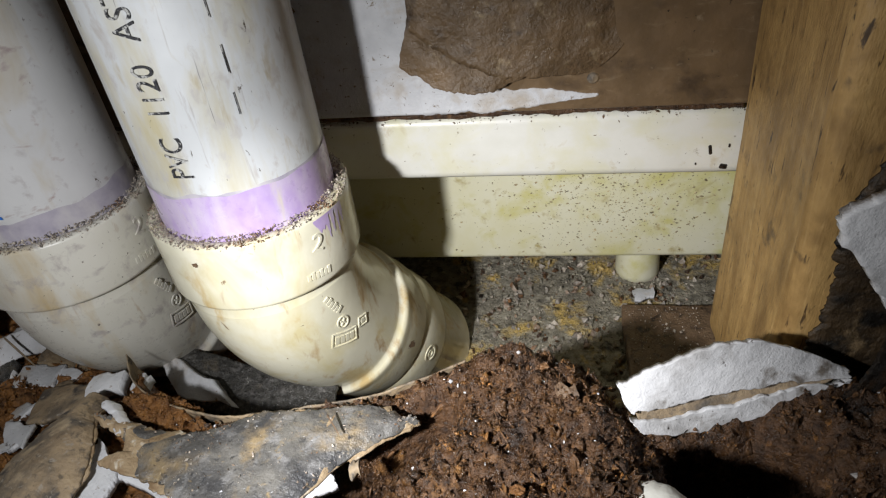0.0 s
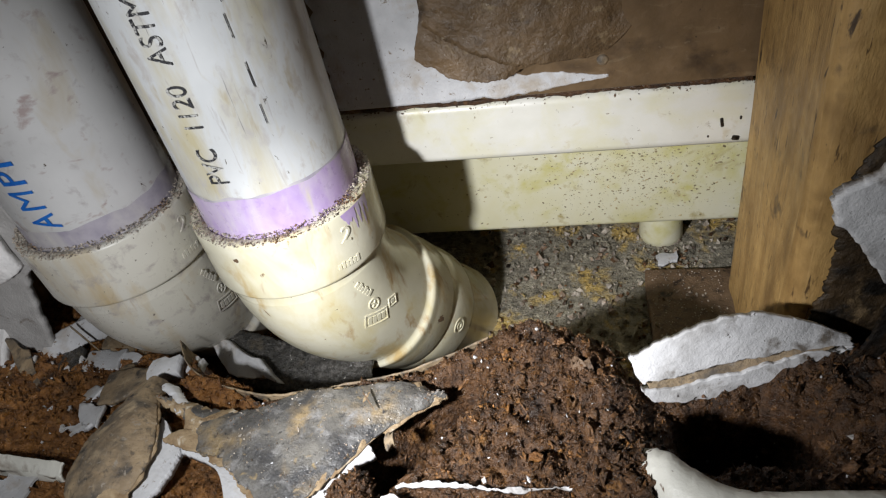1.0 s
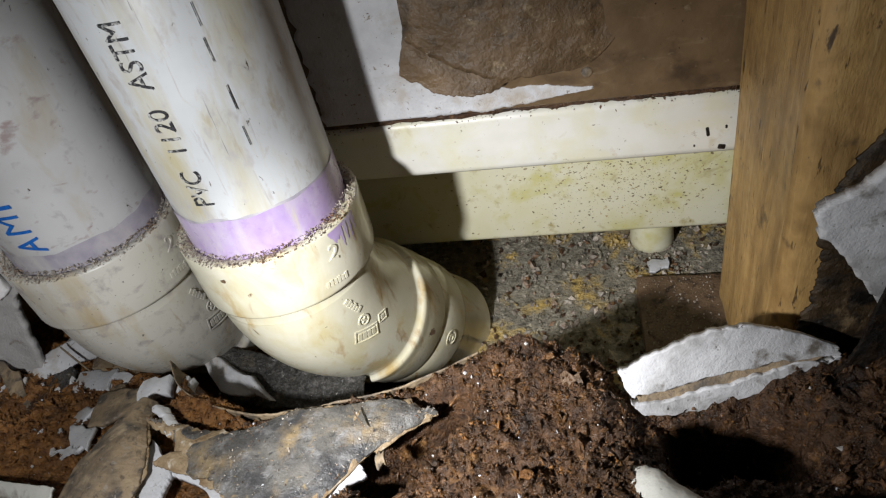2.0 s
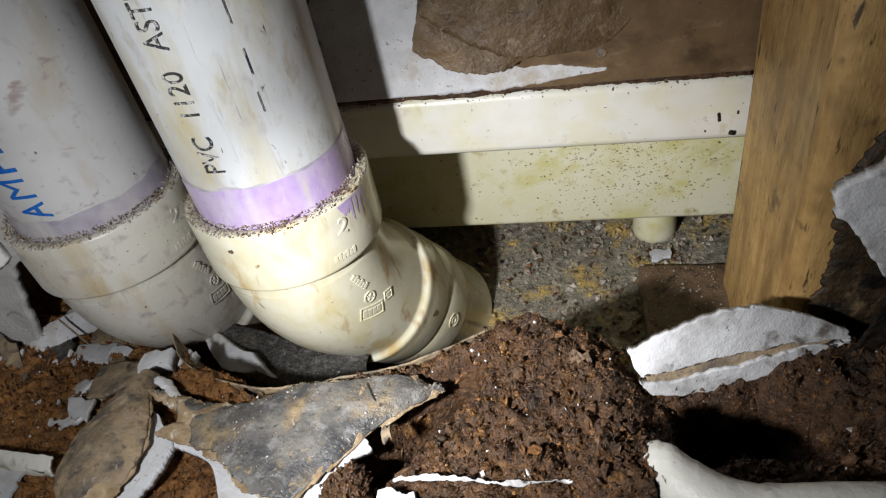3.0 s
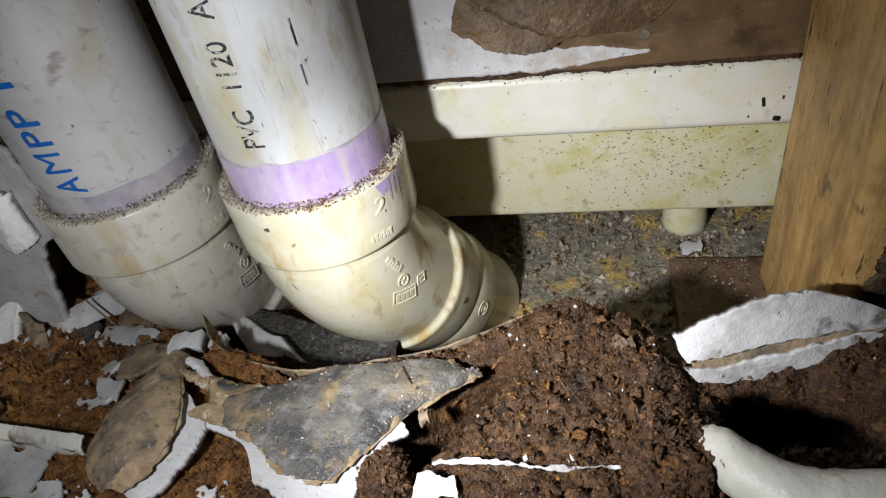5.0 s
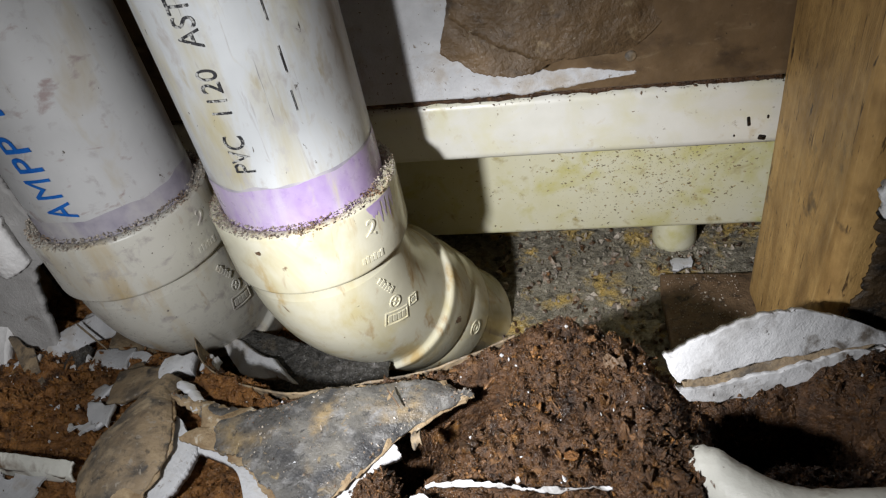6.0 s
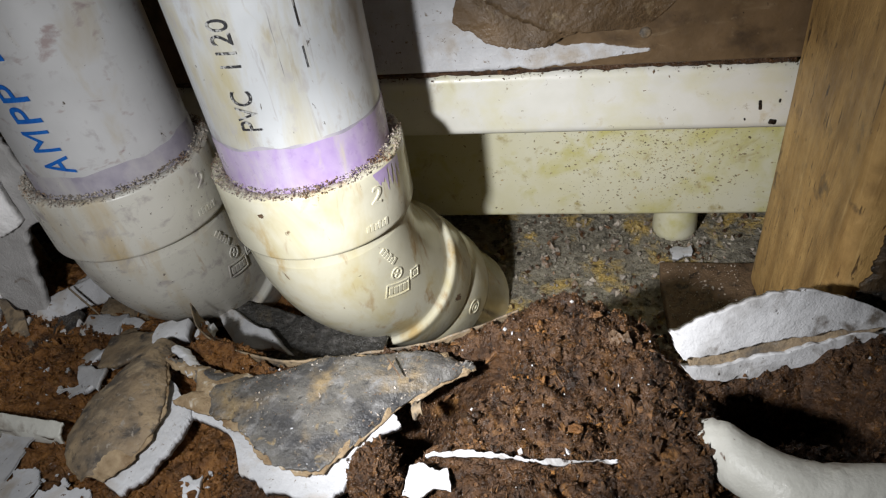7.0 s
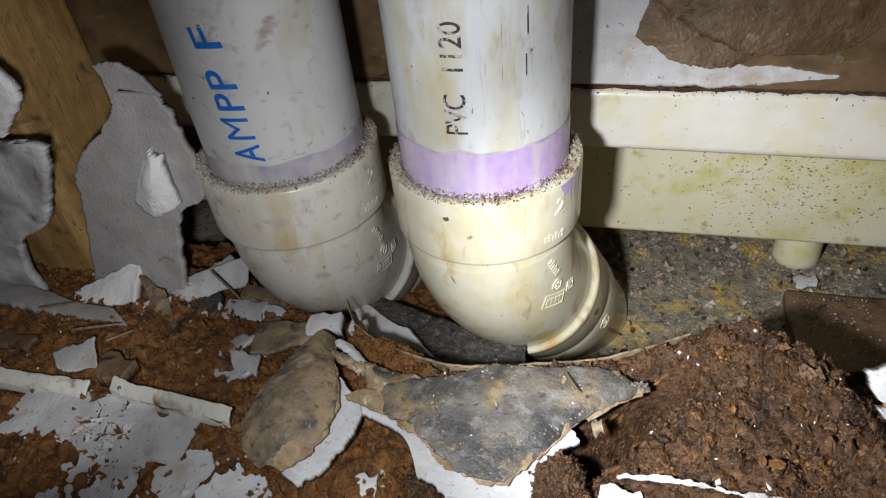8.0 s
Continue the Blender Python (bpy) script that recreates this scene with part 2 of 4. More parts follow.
# Shade darkens this base below its lit tan-grey; pale specks paint glints.
M_FELT = material("shaded_grit_sheet", ((0.030, 0.029, 0.027), (0.085, 0.080, 0.072), 120), [
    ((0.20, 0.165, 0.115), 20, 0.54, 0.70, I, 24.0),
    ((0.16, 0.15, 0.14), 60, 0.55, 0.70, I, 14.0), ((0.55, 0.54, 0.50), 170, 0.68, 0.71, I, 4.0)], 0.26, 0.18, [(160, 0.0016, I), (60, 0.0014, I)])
M_ROOM = material("enclosure_dull", ((0.14, 0.125, 0.105), (0.20, 0.18, 0.155), 4), [((0.09, 0.08, 0.065), 3, 0.55, 0.8, I, 2.0)], 0.8, 0.1)
M_TRIM = material("white_plastic", ((0.68, 0.67, 0.60), (0.76, 0.75, 0.68), 40), [((0.16, 0.10, 0.06), 16, 0.58, 0.68, I, 4.0), ((0.14, 0.08, 0.05), 70, 0.66, 0.72, I, 8.0)], 0.4, 0.1, [(60, 0.0006, I)])


# ---- building helpers ----
def fractal(x, y, z=0.0, octaves=4):
    return noise.fractal(Vector((x, y, z)), 0.9, 2.1, octaves)


def part(name, bm, mat, parent=None, label="", smooth=True):
    me = bpy.data.meshes.new(name)
    if isinstance(bm, tuple):
        me.from_pydata(bm[0], [], bm[1])
    else:
        bm.to_mesh(me)
        bm.free()
    me.polygons.foreach_set("use_smooth", [smooth] * len(me.polygons))
    me.materials.append(mat)
    ob = new(name, me)
    if parent:
        ob.parent = parent
    if label:
        tagged(ob, label)
    return ob


def empty(name, label, category, group="", kind=""):
    return tagged(new(name), label, category, group, kind)


def grid(nu, nv, f, closed=False):
    verts = [tuple(f(i / (nu - (0 if closed else 1)), j / (nv - 1))) for j in range(nv) for i in range(nu)]
    faces = []
    for j in range(nv - 1):
        for i in range(nu if closed else nu - 1):
            k = (i + 1) % nu
            faces.append((j * nu + i, j * nu + k, (j + 1) * nu + k, (j + 1) * nu + i))
    return verts, faces


def box(x0, x1, y0, y1, z0, z1, bevel=0.002, rough=0.0, cuts=0, seed=0):
    bm = bmesh.new()
    bmesh.ops.create_cube(bm, size=1)
    for v in bm.verts:
        v.co = Vector(((x0 + x1) / 2 + v.co.x * (x1 - x0), (y0 + y1) / 2 + v.co.y * (y1 - y0), (z0 + z1) / 2 + v.co.z * (z1 - z0)))
    if bevel:
        bmesh.ops.bevel(bm, geom=bm.edges[:], offset=bevel, segments=3, affect="EDGES", profile=0.5)
    if cuts:
        bmesh.ops.subdivide_edges(bm, edges=[e for e in bm.edges if e.calc_length() > 4 * bevel], cuts=cuts, use_grid_fill=True)
    if rough:
        for v in bm.verts:
            p = v.co * 60 + Vector((seed, seed, seed))
            v.co += Vector((noise.noise(p), noise.noise(p + Vector((9, 0, 0))), noise.noise(p + Vector((0, 9, 0))))) * rough
    return bm


def curve_at(points, u):
    """A smooth curve through a few control points."""
    n = len(points) - 1
    s = min(max(u, 0), 1) * n
    i = min(int(s), n - 1)
    p = [Vector(points[min(max(k, 0), n)]) for k in (i - 1, i, i + 1, i + 2)]
    t = s - i
    return 0.5 * ((2 * p[1]) + (p[2] - p[0]) * t + (2 * p[0] - 5 * p[1] + 4 * p[2] - p[3]) * t * t + (3 * p[1] - p[0] - 3 * p[2] + p[3]) * t ** 3)


def sheet(far, near, thick, rag=0.0015, bulge=0.0, waves=0.001, nu=90, nv=30, seed=0.0, normal=(0, 0, 1)):
    """A torn sheet between two edges, with ragged rims, waves and thickness."""
    nrm = Vector(normal)
    span = 10 * sum((Vector(p) - Vector(q)).length for p, q in zip(near, near[1:]))

    def face(off):
        def f(u, v):
            a, b = curve_at(far, u), curve_at(near, u)
            d = b - a
            size = max(span * 14, 2.0)
            r1 = rag * (1.1 * noise.noise(Vector((u * size, seed, 0))) + 0.6 * noise.noise(Vector((u * size * 2.7, seed, 3))) + 0.30 * noise.noise(Vector((u * size * 7, seed, 5))))
            r2 = rag * (1.1 * noise.noise(Vector((u * size, seed, 7))) + 0.6 * noise.noise(Vector((u * size * 2.7, seed, 9))) + 0.30 * noise.noise(Vector((u * size * 7, seed, 11))))
            ln = max(d.length, 1e-5)
            p = a + d * (v + (1 - v) * r1 / ln + v * r2 / ln)
            w = waves * (noise.noise(p * 35 + Vector((seed, 0, 0))) + 0.4 * noise.noise(p * 110 + Vector((0, seed, 0))))
            side = rag * (0.9 * noise.noise(Vector((v * 2.5, seed, 21))) + 0.25 * noise.noise(Vector((v * 11, seed, 23)))) * (1 - min(1, 6 * min(u, 1 - u)))
            return p + nrm * (w + bulge * math.sin(math.pi * v) + off) + Vector((side, 0, 0))
        return f
    v1, f1 = grid(nu, nv, face(0))
    v2, f2 = grid(nu, nv, face(-thick))
    n = len(v1)
    faces = f1 + [tuple(n + k for k in reversed(q)) for q in f2]
    rim = [i for i in range(nu)] + [j * nu + nu - 1 for j in range(1, nv)] + [(nv - 1) * nu + i for i in range(nu - 2, -1, -1)] + [j * nu for j in range(nv - 2, 0, -1)]
    for a, b in zip(rim, rim[1:] + rim[:1]):
        faces.append((b, a, n + a, n + b))
    return v1 + v2, faces


def sweep(profile, path, segs=72):
    """A round body: (radius, distance) profile carried along a path function that gives a place and two cross directions."""
    def f(u, v):
        k = v * (len(profile) - 1)
        i = min(int(k), len(profile) - 2)
        r = profile[i][0] + (profile[i + 1][0] - profile[i][0]) * (k - i)
        s = profile[i][1] + (profile[i + 1][1] - profile[i][1]) * (k - i)
        c, e1, e2 = path(s)
        a = 2 * math.pi * u
        return c + (e1 * math.cos(a) + e2 * math.sin(a)) * r
    return grid(segs, len(profile), f, closed=True)


def step(a, b, x):
    t = min(max((x - a) / (b - a), 0), 1)
    return t * t * (3 - 2 * t)


# ---- structure ----
RIM = [(-0.50, 0.200), (-0.235, 0.196), (-0.20, 0.172), (-0.168, 0.160), (-0.158, 0.145), (-0.141, 0.136), (-0.121, 0.131), (-0.104, 0.133), (-0.087, 0.138), (-0.066, 0.144), (-0.039, 0.157), (0.0, 0.157), (0.014, 0.141), (0.03, 0.137), (0.08, 0.147), (0.4, 0.150)]


def rim_y(x):
    for (x0, y0), (x1, y1) in zip(RIM, RIM[1:]):
        if x <= x1:
            return y0 + (y1 - y0) * (x - x0) / (x1 - x0)
    return RIM[-1][1]


def soil_height(x, y):
    left = 0.082 - 0.22 * max(0.0, y - 0.10)
    right = 0.0925 - 0.05 * max(0.0, 0.12 - y)
    a = step(-0.19, -0.15, x)
    z = left * (1 - a) + 0.080 * a
    b = step(-0.085, -0.030, x)
    z = z * (1 - b) + right * b
    # bank of dirt under the broken board, with a dark pit in front of it
    c = step(-0.004, 0.024, x)
    ridge = min(0.0810 + 0.26 * max(0.0, x - 0.016), 0.102)
    bank = 0.096 + (ridge - 0.096) * step(0.098, 0.128, y)
    bank -= 0.044 * step(0.020, 0.032, x) * (1 - step(0.048, 0.068, x)) * math.exp(-((y - 0.119 - 0.12 * (x - 0.035) + 0.006 * noise.noise(Vector((x * 75, y * 60, 8)))) / 0.0085) ** 2)
    z = z * (1 - c) + bank * c
    z += 0.006 * math.exp(-((x + 0.018) ** 2 + (y - 0.150) ** 2) / 0.0004)
    # undercut along the torn edge of the large sheet
    k = min(max(((x + 0.047) * -0.036 + (y - 0.136) * -0.040) / 0.002896, 0.0), 1.0)
    d2 = (x + 0.047 + 0.036 * k) ** 2 + (y - 0.136 + 0.040 * k) ** 2
    z -= (0.034 - 0.016 * k) * math.exp(-d2 / 0.000042)
    edge = rim_y(x) + 0.003 * noise.noise(Vector((x * 60, 3, 0)))
    if y < edge and -0.17 < x < -0.025:
        k = math.exp(-((edge - y) / 0.011) ** 2) * step(-0.17, -0.162, x) * step(-0.025, -0.045, x)
        z += (0.0882 + 0.04 * max(0.0, x + 0.09) - z) * k
    low = 0.040 * step(-0.105, -0.135, x) + 0.008 * step(-0.2, -0.25, x)
    d = step(edge - 0.002, edge + 0.007, y)
    return z * (1 - d) + low * d


def soil_at(x, y):
    p = Vector((x, y, 0))
    z = soil_height(x, y)
    lump = noise.voronoi(Vector((x * 130 + 0.6 * noise.noise(p * 90), y * 130, z * 60)))[0]
    z += 0.0042 * noise.noise(p * 42) + 0.0046 * (lump[1] - lump[0] - 0.3) + 0.0022 * fractal(x * 170, y * 170, 2.0, 3) + 0.0011 * fractal(x * 480, y * 480, 5.0, 2)
    return z


floor = part("floor", grid(220, 120, lambda u, v: (-0.8 + 1.6 * u, -1.0 + 1.6 * v, 0.0015 * fractal(u * 60, v * 60, 0, 4) if v > 0.6 else -0.002)), M_CONCRETE)
tagged(floor, "dirty dark concrete floor strewn with pale grit", "floor", kind="structure")
# Unseen walls and ceiling, added to close off the space; dull to limit bounce.
for nm, b in (("wall_west", (-0.86, -0.80, -1.0, 0.6, -0.02, 1.1)), ("wall_east", (0.80, 0.86, -1.0, 0.6, -0.02, 1.1)),
              ("wall_south", (-0.86, 0.86, -1.06, -1.0, -0.02, 1.1)), ("wall_north", (-0.86, 0.86, 0.60, 0.66, -0.02, 1.1)),
              ("ceiling", (-0.86, 0.86, -1.06, 0.66, 1.1, 1.15))):
    tagged(part(nm, box(*b, bevel=0.0), M_ROOM, smooth=False), "unseen dull surface added to close the cavity and limit bounce", "wall" if nm != "ceiling" else "ceiling", kind="structure")

def ground(name, x0, x1, nu, mat, label):
    ob = part(name, grid(nu, 300, lambda u, v: (x0 + (x1 - x0) * u, -0.10 + 0.33 * v, soil_at(x0 + (x1 - x0) * u, -0.10 + 0.33 * v))), mat)
    tagged(ob, label, "debris", kind="stuff")


ground("soil", -0.125, 0.30, 420, M_SOIL, "dark brown crumbly rotten wood heaped like soil")
ground("rotten_fibre", -0.45, -0.125, 330, M_FIBRE, "orange-brown rotted wood fibre on the ground")


panel = empty("back_panel", "brown water-damaged board panel with torn white paper", "panel")
part("board", box(-0.45, 0.30, 0.2375, 0.262, 0.1445, 0.60, 0.001), M_BROWN, panel)
part("white_layer", sheet([(-0.108, 0.2372, 0.50), (-0.106, 0.2372, 0.30), (-0.107, 0.2372, 0.1450)], [(-0.058, 0.2372, 0.50), (-0.061, 0.2372, 0.30), (-0.057, 0.2372, 0.19), (-0.060, 0.2372, 0.1450)], 0.0012, 0.0022, 0, 0.0002, 120, 30, 2.0, (0, -1, 0)), M_WHITE, panel, "white paper facing")
part("white_strip", sheet([(-0.062, 0.2371, 0.163), (-0.045, 0.2371, 0.157), (-0.030, 0.2371, 0.1545), (-0.012, 0.2371, 0.1535), (0.006, 0.2371, 0.1505)], [(-0.062, 0.2371, 0.1450), (-0.045, 0.2371, 0.1450), (-0.028, 0.2371, 0.1455), (-0.014, 0.2371, 0.1475), (0.006, 0.2371, 0.1500)], 0.0013, 0.0010, 0, 0.0002, 120, 12, 4.0, (0, -1, 0)), M_WHITE, panel, "white paper facing")
part("torn_flap", sheet([(-0.061, 0.2388, 0.300), (-0.040, 0.2390, 0.300), (-0.010, 0.2390, 0.260), (0.010, 0.2388, 0.200), (0.018, 0.2386, 0.172)], [(-0.0620, 0.2325, 0.1800), (-0.048, 0.2290, 0.1705), (-0.034, 0.2285, 0.1640), (-0.021, 0.2310, 0.1610), (0.004, 0.2382, 0.1590)], 0.0008, 0.0010, 0.0014, 0.0022, 130, 60, 6.0, (0, -1, 0)), M_FLAP, panel, "torn brown paper flap")
part("torn_flap", sheet([(-0.0610, 0.2372, 0.1880), (-0.050, 0.2368, 0.1790), (-0.036, 0.2368, 0.1710), (-0.021, 0.2376, 0.1670)], [(-0.0680, 0.2315, 0.1665), (-0.053, 0.2290, 0.1585), (-0.036, 0.2295, 0.1562), (-0.0190, 0.2350, 0.1600)], 0.0008, 0.0013, 0.0016, 0.0026, 110, 44, 9.0, (0, -1, 0)), M_FLAP, panel, "curled torn lip of the paper")
part("nail_head", sweep([(0.0001, 0.0), (0.0016, 0.0002), (0.0022, 0.0008), (0.0022, 0.0014)], lambda s: (Vector((0.004, 0.2366 + s, 0.157)), Vector((1, 0, 0)), Vector((0, 0, 1))), 20), M_PAPER_TAN, panel, "pale nail head")
part("dirt_gap", sheet([(-0.45, 0.2388, 0.1448), (0.0, 0.2388, 0.1444), (0.059, 0.2388, 0.1442)], [(-0.45, 0.2388, 0.1430), (0.0, 0.2388, 0.1424), (0.059, 0.2388, 0.1422)], 0.002, 0.0009, 0.0003, 0.0012, 400, 5, 14.0, (0, -1, 0)), M_SOIL, panel, "dark dirt packed in the gap")

panel.matrix_basis = pose(0, 0, 0, 0, 0.7, 0)
rail = empty("upper_board", "cream painted board with small black marks", "board")
rail_plank = part("plank", box(-0.55, 0.30, 0.240, 0.300, 0.113, 0.1420, 0.004), M_BOARD, rail)
for x, z, w, h, a in ((0.0500, 0.1245, 0.0013, 0.0042, -12), (0.0558, 0.1170, 0.0030, 0.0022, 10), (0.0568, 0.1262, 0.0007, 0.0016, 0), (0.0452, 0.1185, 0.0006, 0.0010, 0)):
    mk = part("chip_mark", box(-w / 2, w / 2, -0.0003, 0.0009, -h / 2, h / 2, min(0.00055, 0.42 * min(w, h)), 0.0004, 1, w * 9e4), M_DARK, rail, "dark chip in the paint")
    mk.matrix_basis = pose(x, 0.2398, z, 0, a, 0)
rail.matrix_basis = pose(0, 0, 0, 0, 0.7, 0)
low = empty("lower_board", "cream plastic skirting board speckled with mould", "board")
low_plank = part("plank", box(-0.55, 0.30, 0.293, 0.345, 0.031, 0.112, 0.003), M_BOARD_LOW, low)
part("foot", sweep([(0.0001, 0.0), (0.0115, 0.0), (0.0126, 0.001), (0.0128, 0.004), (0.0122, 0.02), (0.0122, 0.036)], lambda s: (Vector((0.039, 0.3205, s)), Vector((1, 0, 0)), Vector((0, 1, 0))), 40), M_BOARD_LOW, low, "stubby round cream foot")

rnd = random.Random(41)
verts, faces = [], []
for k in range(2700):
    x = rnd.gauss(0.022, 0.030) if k % 5 else rnd.uniform(-0.09, 0.075)
    z = 0.035 + 0.074 * rnd.random() ** (0.85 if k % 2 else 0.5)
    if not -0.10 < x < 0.10:
        continue
    r, a = 0.00011 + 0.00052 * rnd.random() ** 4, rnd.uniform(-0.9, 0.9)
    n = len(verts)
    verts.append((x, 0.29268, z))
    for j in range(7):
        t = j * math.tau / 7
        u, w = r * rnd.uniform(0.6, 2.2) * math.cos(t), r * rnd.uniform(0.4, 1.2) * math.sin(t)
        verts.append((x + u * math.cos(a) - w * math.sin(a), 0.29296, z + u * math.sin(a) + w * math.cos(a)))
    faces.extend((n, n + 1 + (j + 1) % 7, n + 1 + j) for j in range(7))
part("mould", (verts, faces), M_MOULD, low_plank, "brown-black mould spots", smooth=False)

post = empty("wooden_post", "worn yellowish wooden stud standing in debris", "post")
part("timber", box(0.0605, 0.0985, 0.161, 0.2375, 0.033, 0.75, 0.005, 0.0014, 14), M_WOOD, post)

stud = empty("wooden_stud", "brown wooden stud beside broken plasterboard", "post")
part("timber", box(-0.372, -0.3180, 0.183, 0.2370, 0.0, 0.75, 0.004, 0.0014, 14), M_WOOD, stud)


# ---- pipes ----
def pipe_and_elbow(name, ax, ay, rim, fitting, pipe_label, fit_label, primer, plastic, band, bend):
    pipe = empty(name, pipe_label, "pipe")
    up = lambda s: (Vector((ax, ay, rim + s)), Vector((1, 0, 0)), Vector((0, 1, 0)))
    R = 0.0301
    part("tube", sweep([(R, -0.02 + 0.6 * k / 12) for k in range(13)], up), plastic, pipe)
    part("primer_band", grid(320, 8, lambda u, v: (ax + (R + 0.00025) * math.cos(2 * math.pi * u), ay + (R + 0.00025) * math.sin(2 * math.pi * u),
         rim - 0.004 + v * (band + 0.004 + 0.0013 * noise.noise(Vector((math.cos(2 * math.pi * u) * 3, math.sin(2 * math.pi * u) * 3, ax * 40))) + 0.00022 * noise.noise(Vector((math.cos(2 * math.pi * u) * 13, math.sin(2 * math.pi * u) * 13, 2))))), closed=True), primer, pipe)
    part("primer_smear", grid(320, 6, lambda u, v: (ax + (R + 0.00012) * math.cos(2 * math.pi * u), ay + (R + 0.00012) * math.sin(2 * math.pi * u),
         rim + v * (band + 0.0010 + 0.0016 * noise.noise(Vector((math.cos(2 * math.pi * u) * 3.5, math.sin(2 * math.pi * u) * 3.5, ax * 90))))), closed=True), M_PURPLE_PALE, pipe)
    elbow = empty("elbow_fitting", fit_label, "pipe fitting", "elbow fittings")
    th, ph, Rb = radians(bend[0]), radians(bend[1]), bend[2]
    h = Vector((math.cos(ph), math.sin(ph), 0))
    side = Vector((-math.sin(ph), math.cos(ph), 0))
    z0 = rim - 0.0268

    def path(s):
        """s runs downwards from the rim."""
        if s < 0.0268:
            return Vector((ax, ay, rim - s)), h, side
        a = min((s - 0.0268) / Rb, th)
        c = Vector((ax, ay, z0)) + h * Rb * (1 - math.cos(a)) - Vector((0, 0, 1)) * Rb * math.sin(a)
        n = h * math.sin(a) - Vector((0, 0, 1)) * math.cos(a)
        c = c + n * max(0.0, s - 0.0268 - Rb * th)
        return c, h * math.cos(a) + Vector((0, 0, 1)) * math.sin(a), side
    e = 0.0268 + Rb * th
    ro, rb = 0.0352, bend[3]
    socket = part("socket", sweep([(R + 0.0003, 0.003), (R + 0.0006, 0.0006), (R + 0.0014, 0.0), (ro - 0.0010, 0.0), (ro - 0.0003, 0.0004), (ro, 0.0012), (ro, 0.006), (ro, 0.016), (ro, 0.0245), (ro - 0.0002, 0.0254), (ro - 0.0008, 0.0260), (rb - 0.0004, 0.0266), (rb - 0.0006, 0.0275), (rb, 0.031)], path), fitting, elbow)
    curve = part("bend", sweep([(rb, 0.0300 + (e + 0.018 - 0.0300) * k / 30) for k in range(31)], path), fitting, elbow)
    rs = 0.0349
    part("outlet_socket", sweep([(rb, e + 0.0135), (rb + 0.0003, e + 0.0150), (rs - 0.0006, e + 0.0158), (rs + 0.0003, e + 0.0166), (rs + 0.0005, e + 0.0180), (rs + 0.0002, e + 0.0205), (rs, e + 0.024), (rs, e + 0.036), (rs - 0.0004, e + 0.0372), (R + 0.001, e + 0.0376)], path), fitting, elbow)
    lower = part("lower_fitting", sweep([(R - 0.0004, e + 0.034), (0.0334, e + 0.0372), (0.0341, e + 0.0385), (0.0342, e + 0.048), (0.0339, e + 0.060), (0.0330, e + 0.064), (0.031, e + 0.066), (0.031, e + 0.10)], path), fitting, elbow)
    # gritty dried cement round the rim
    rnd = random.Random(int(ax * 1e4))
    verts, faces = [], []
    for _ in range(2600):
        a = rnd.uniform(0, 2 * math.pi)
        rr = rnd.uniform(R + 0.0003, ro + 0.0001)
        c = Vector((ax + rr * math.cos(a), ay + rr * math.sin(a), rim + rnd.gauss(-0.0001, 0.0003) + 0.0014 * (ro - rr) / 0.0047))
        add_crumb(verts, faces, c, 0.00014 + 0.00048 * rnd.random() ** 2, rnd)
    part("cement_bead", (verts, faces), M_GRIT, socket, "gritty dried cement bead", smooth=False)
    return pipe, (socket, curve, lower), path


CRUMB = [(1, 0, 0), (-1, 0, 0), (0, 1, 0), (0, -1, 0), (0, 0, 1), (0, 0, -1)]
CRUMB_F = [(0, 2, 4), (2, 1, 4), (1, 3, 4), (3, 0, 4), (2, 0, 5), (1, 2, 5), (3, 1, 5), (0, 3, 5)]


def add_crumb(verts, faces, c, size, rnd, stretch=1.0):
    k = len(verts)
    m = Euler((rnd.uniform(0, 6.3), rnd.uniform(0, 6.3), rnd.uniform(0, 6.3))).to_matrix()
    s = [size * rnd.uniform(0.5, 1.3) * stretch, size * rnd.uniform(0.5, 1.2), size * rnd.uniform(0.4, 1.0)]
    for p in CRUMB:
        q = m @ Vector([p[i] * s[i] * rnd.uniform(0.75, 1.25) for i in range(3)])
        verts.append(tuple(c + q))
    faces.extend(tuple(k + i for i in f) for f in CRUMB_F)


PIPE_R, ELBOW_R, path_r = pipe_and_elbow("waste_pipe", -0.1155, 0.1872, 0.1425, M_CREAM, "white PVC pipe with purple primer band and black print", "cream glossy PVC elbow with dirty cement rim", M_PURPLE, M_PIPE, 0.0155, (38.5, 67.2, 0.0640, 0.0328))
PIPE_L, ELBOW_L, path_l = pipe_and_elbow("waste_pipe", -0.1930, 0.1840, 0.1435, M_PALE, "white PVC pipe with blue lettering and faint primer", "off-white PVC elbow with stained socket", M_PURPLE_PALE, M_PIPE_L, 0.0075, (46.0, 92.0, 0.0490, 0.0322))


# ---- writing on the pipes ----
def letters(text, width, height, bold=0.0):
    """Flat mesh of a word in the built-in font, fitted to a size, origin at its lower left."""
    cu = bpy.data.curves.new("word", "FONT")
    cu.body, cu.offset = text, bold
    ob = bpy.data.objects.new("word", cu)
    scene.collection.objects.link(ob)
    me = bpy.data.meshes.new_from_object(ob.evaluated_get(bpy.context.evaluated_depsgraph_get()))
    bpy.data.objects.remove(ob)
    bpy.data.curves.remove(cu)
    bm = bmesh.new()
    bm.from_mesh(me)
    bpy.data.meshes.remove(me)
    xs, ys = [v.co.x for v in bm.verts], [v.co.y for v in bm.verts]
    for v in bm.verts:
        v.co = Vector(((v.co.x - min(xs)) / (max(xs) - min(xs)) * width, (v.co.y - min(ys)) / (max(ys) - min(ys)) * height, 0))
    return bm


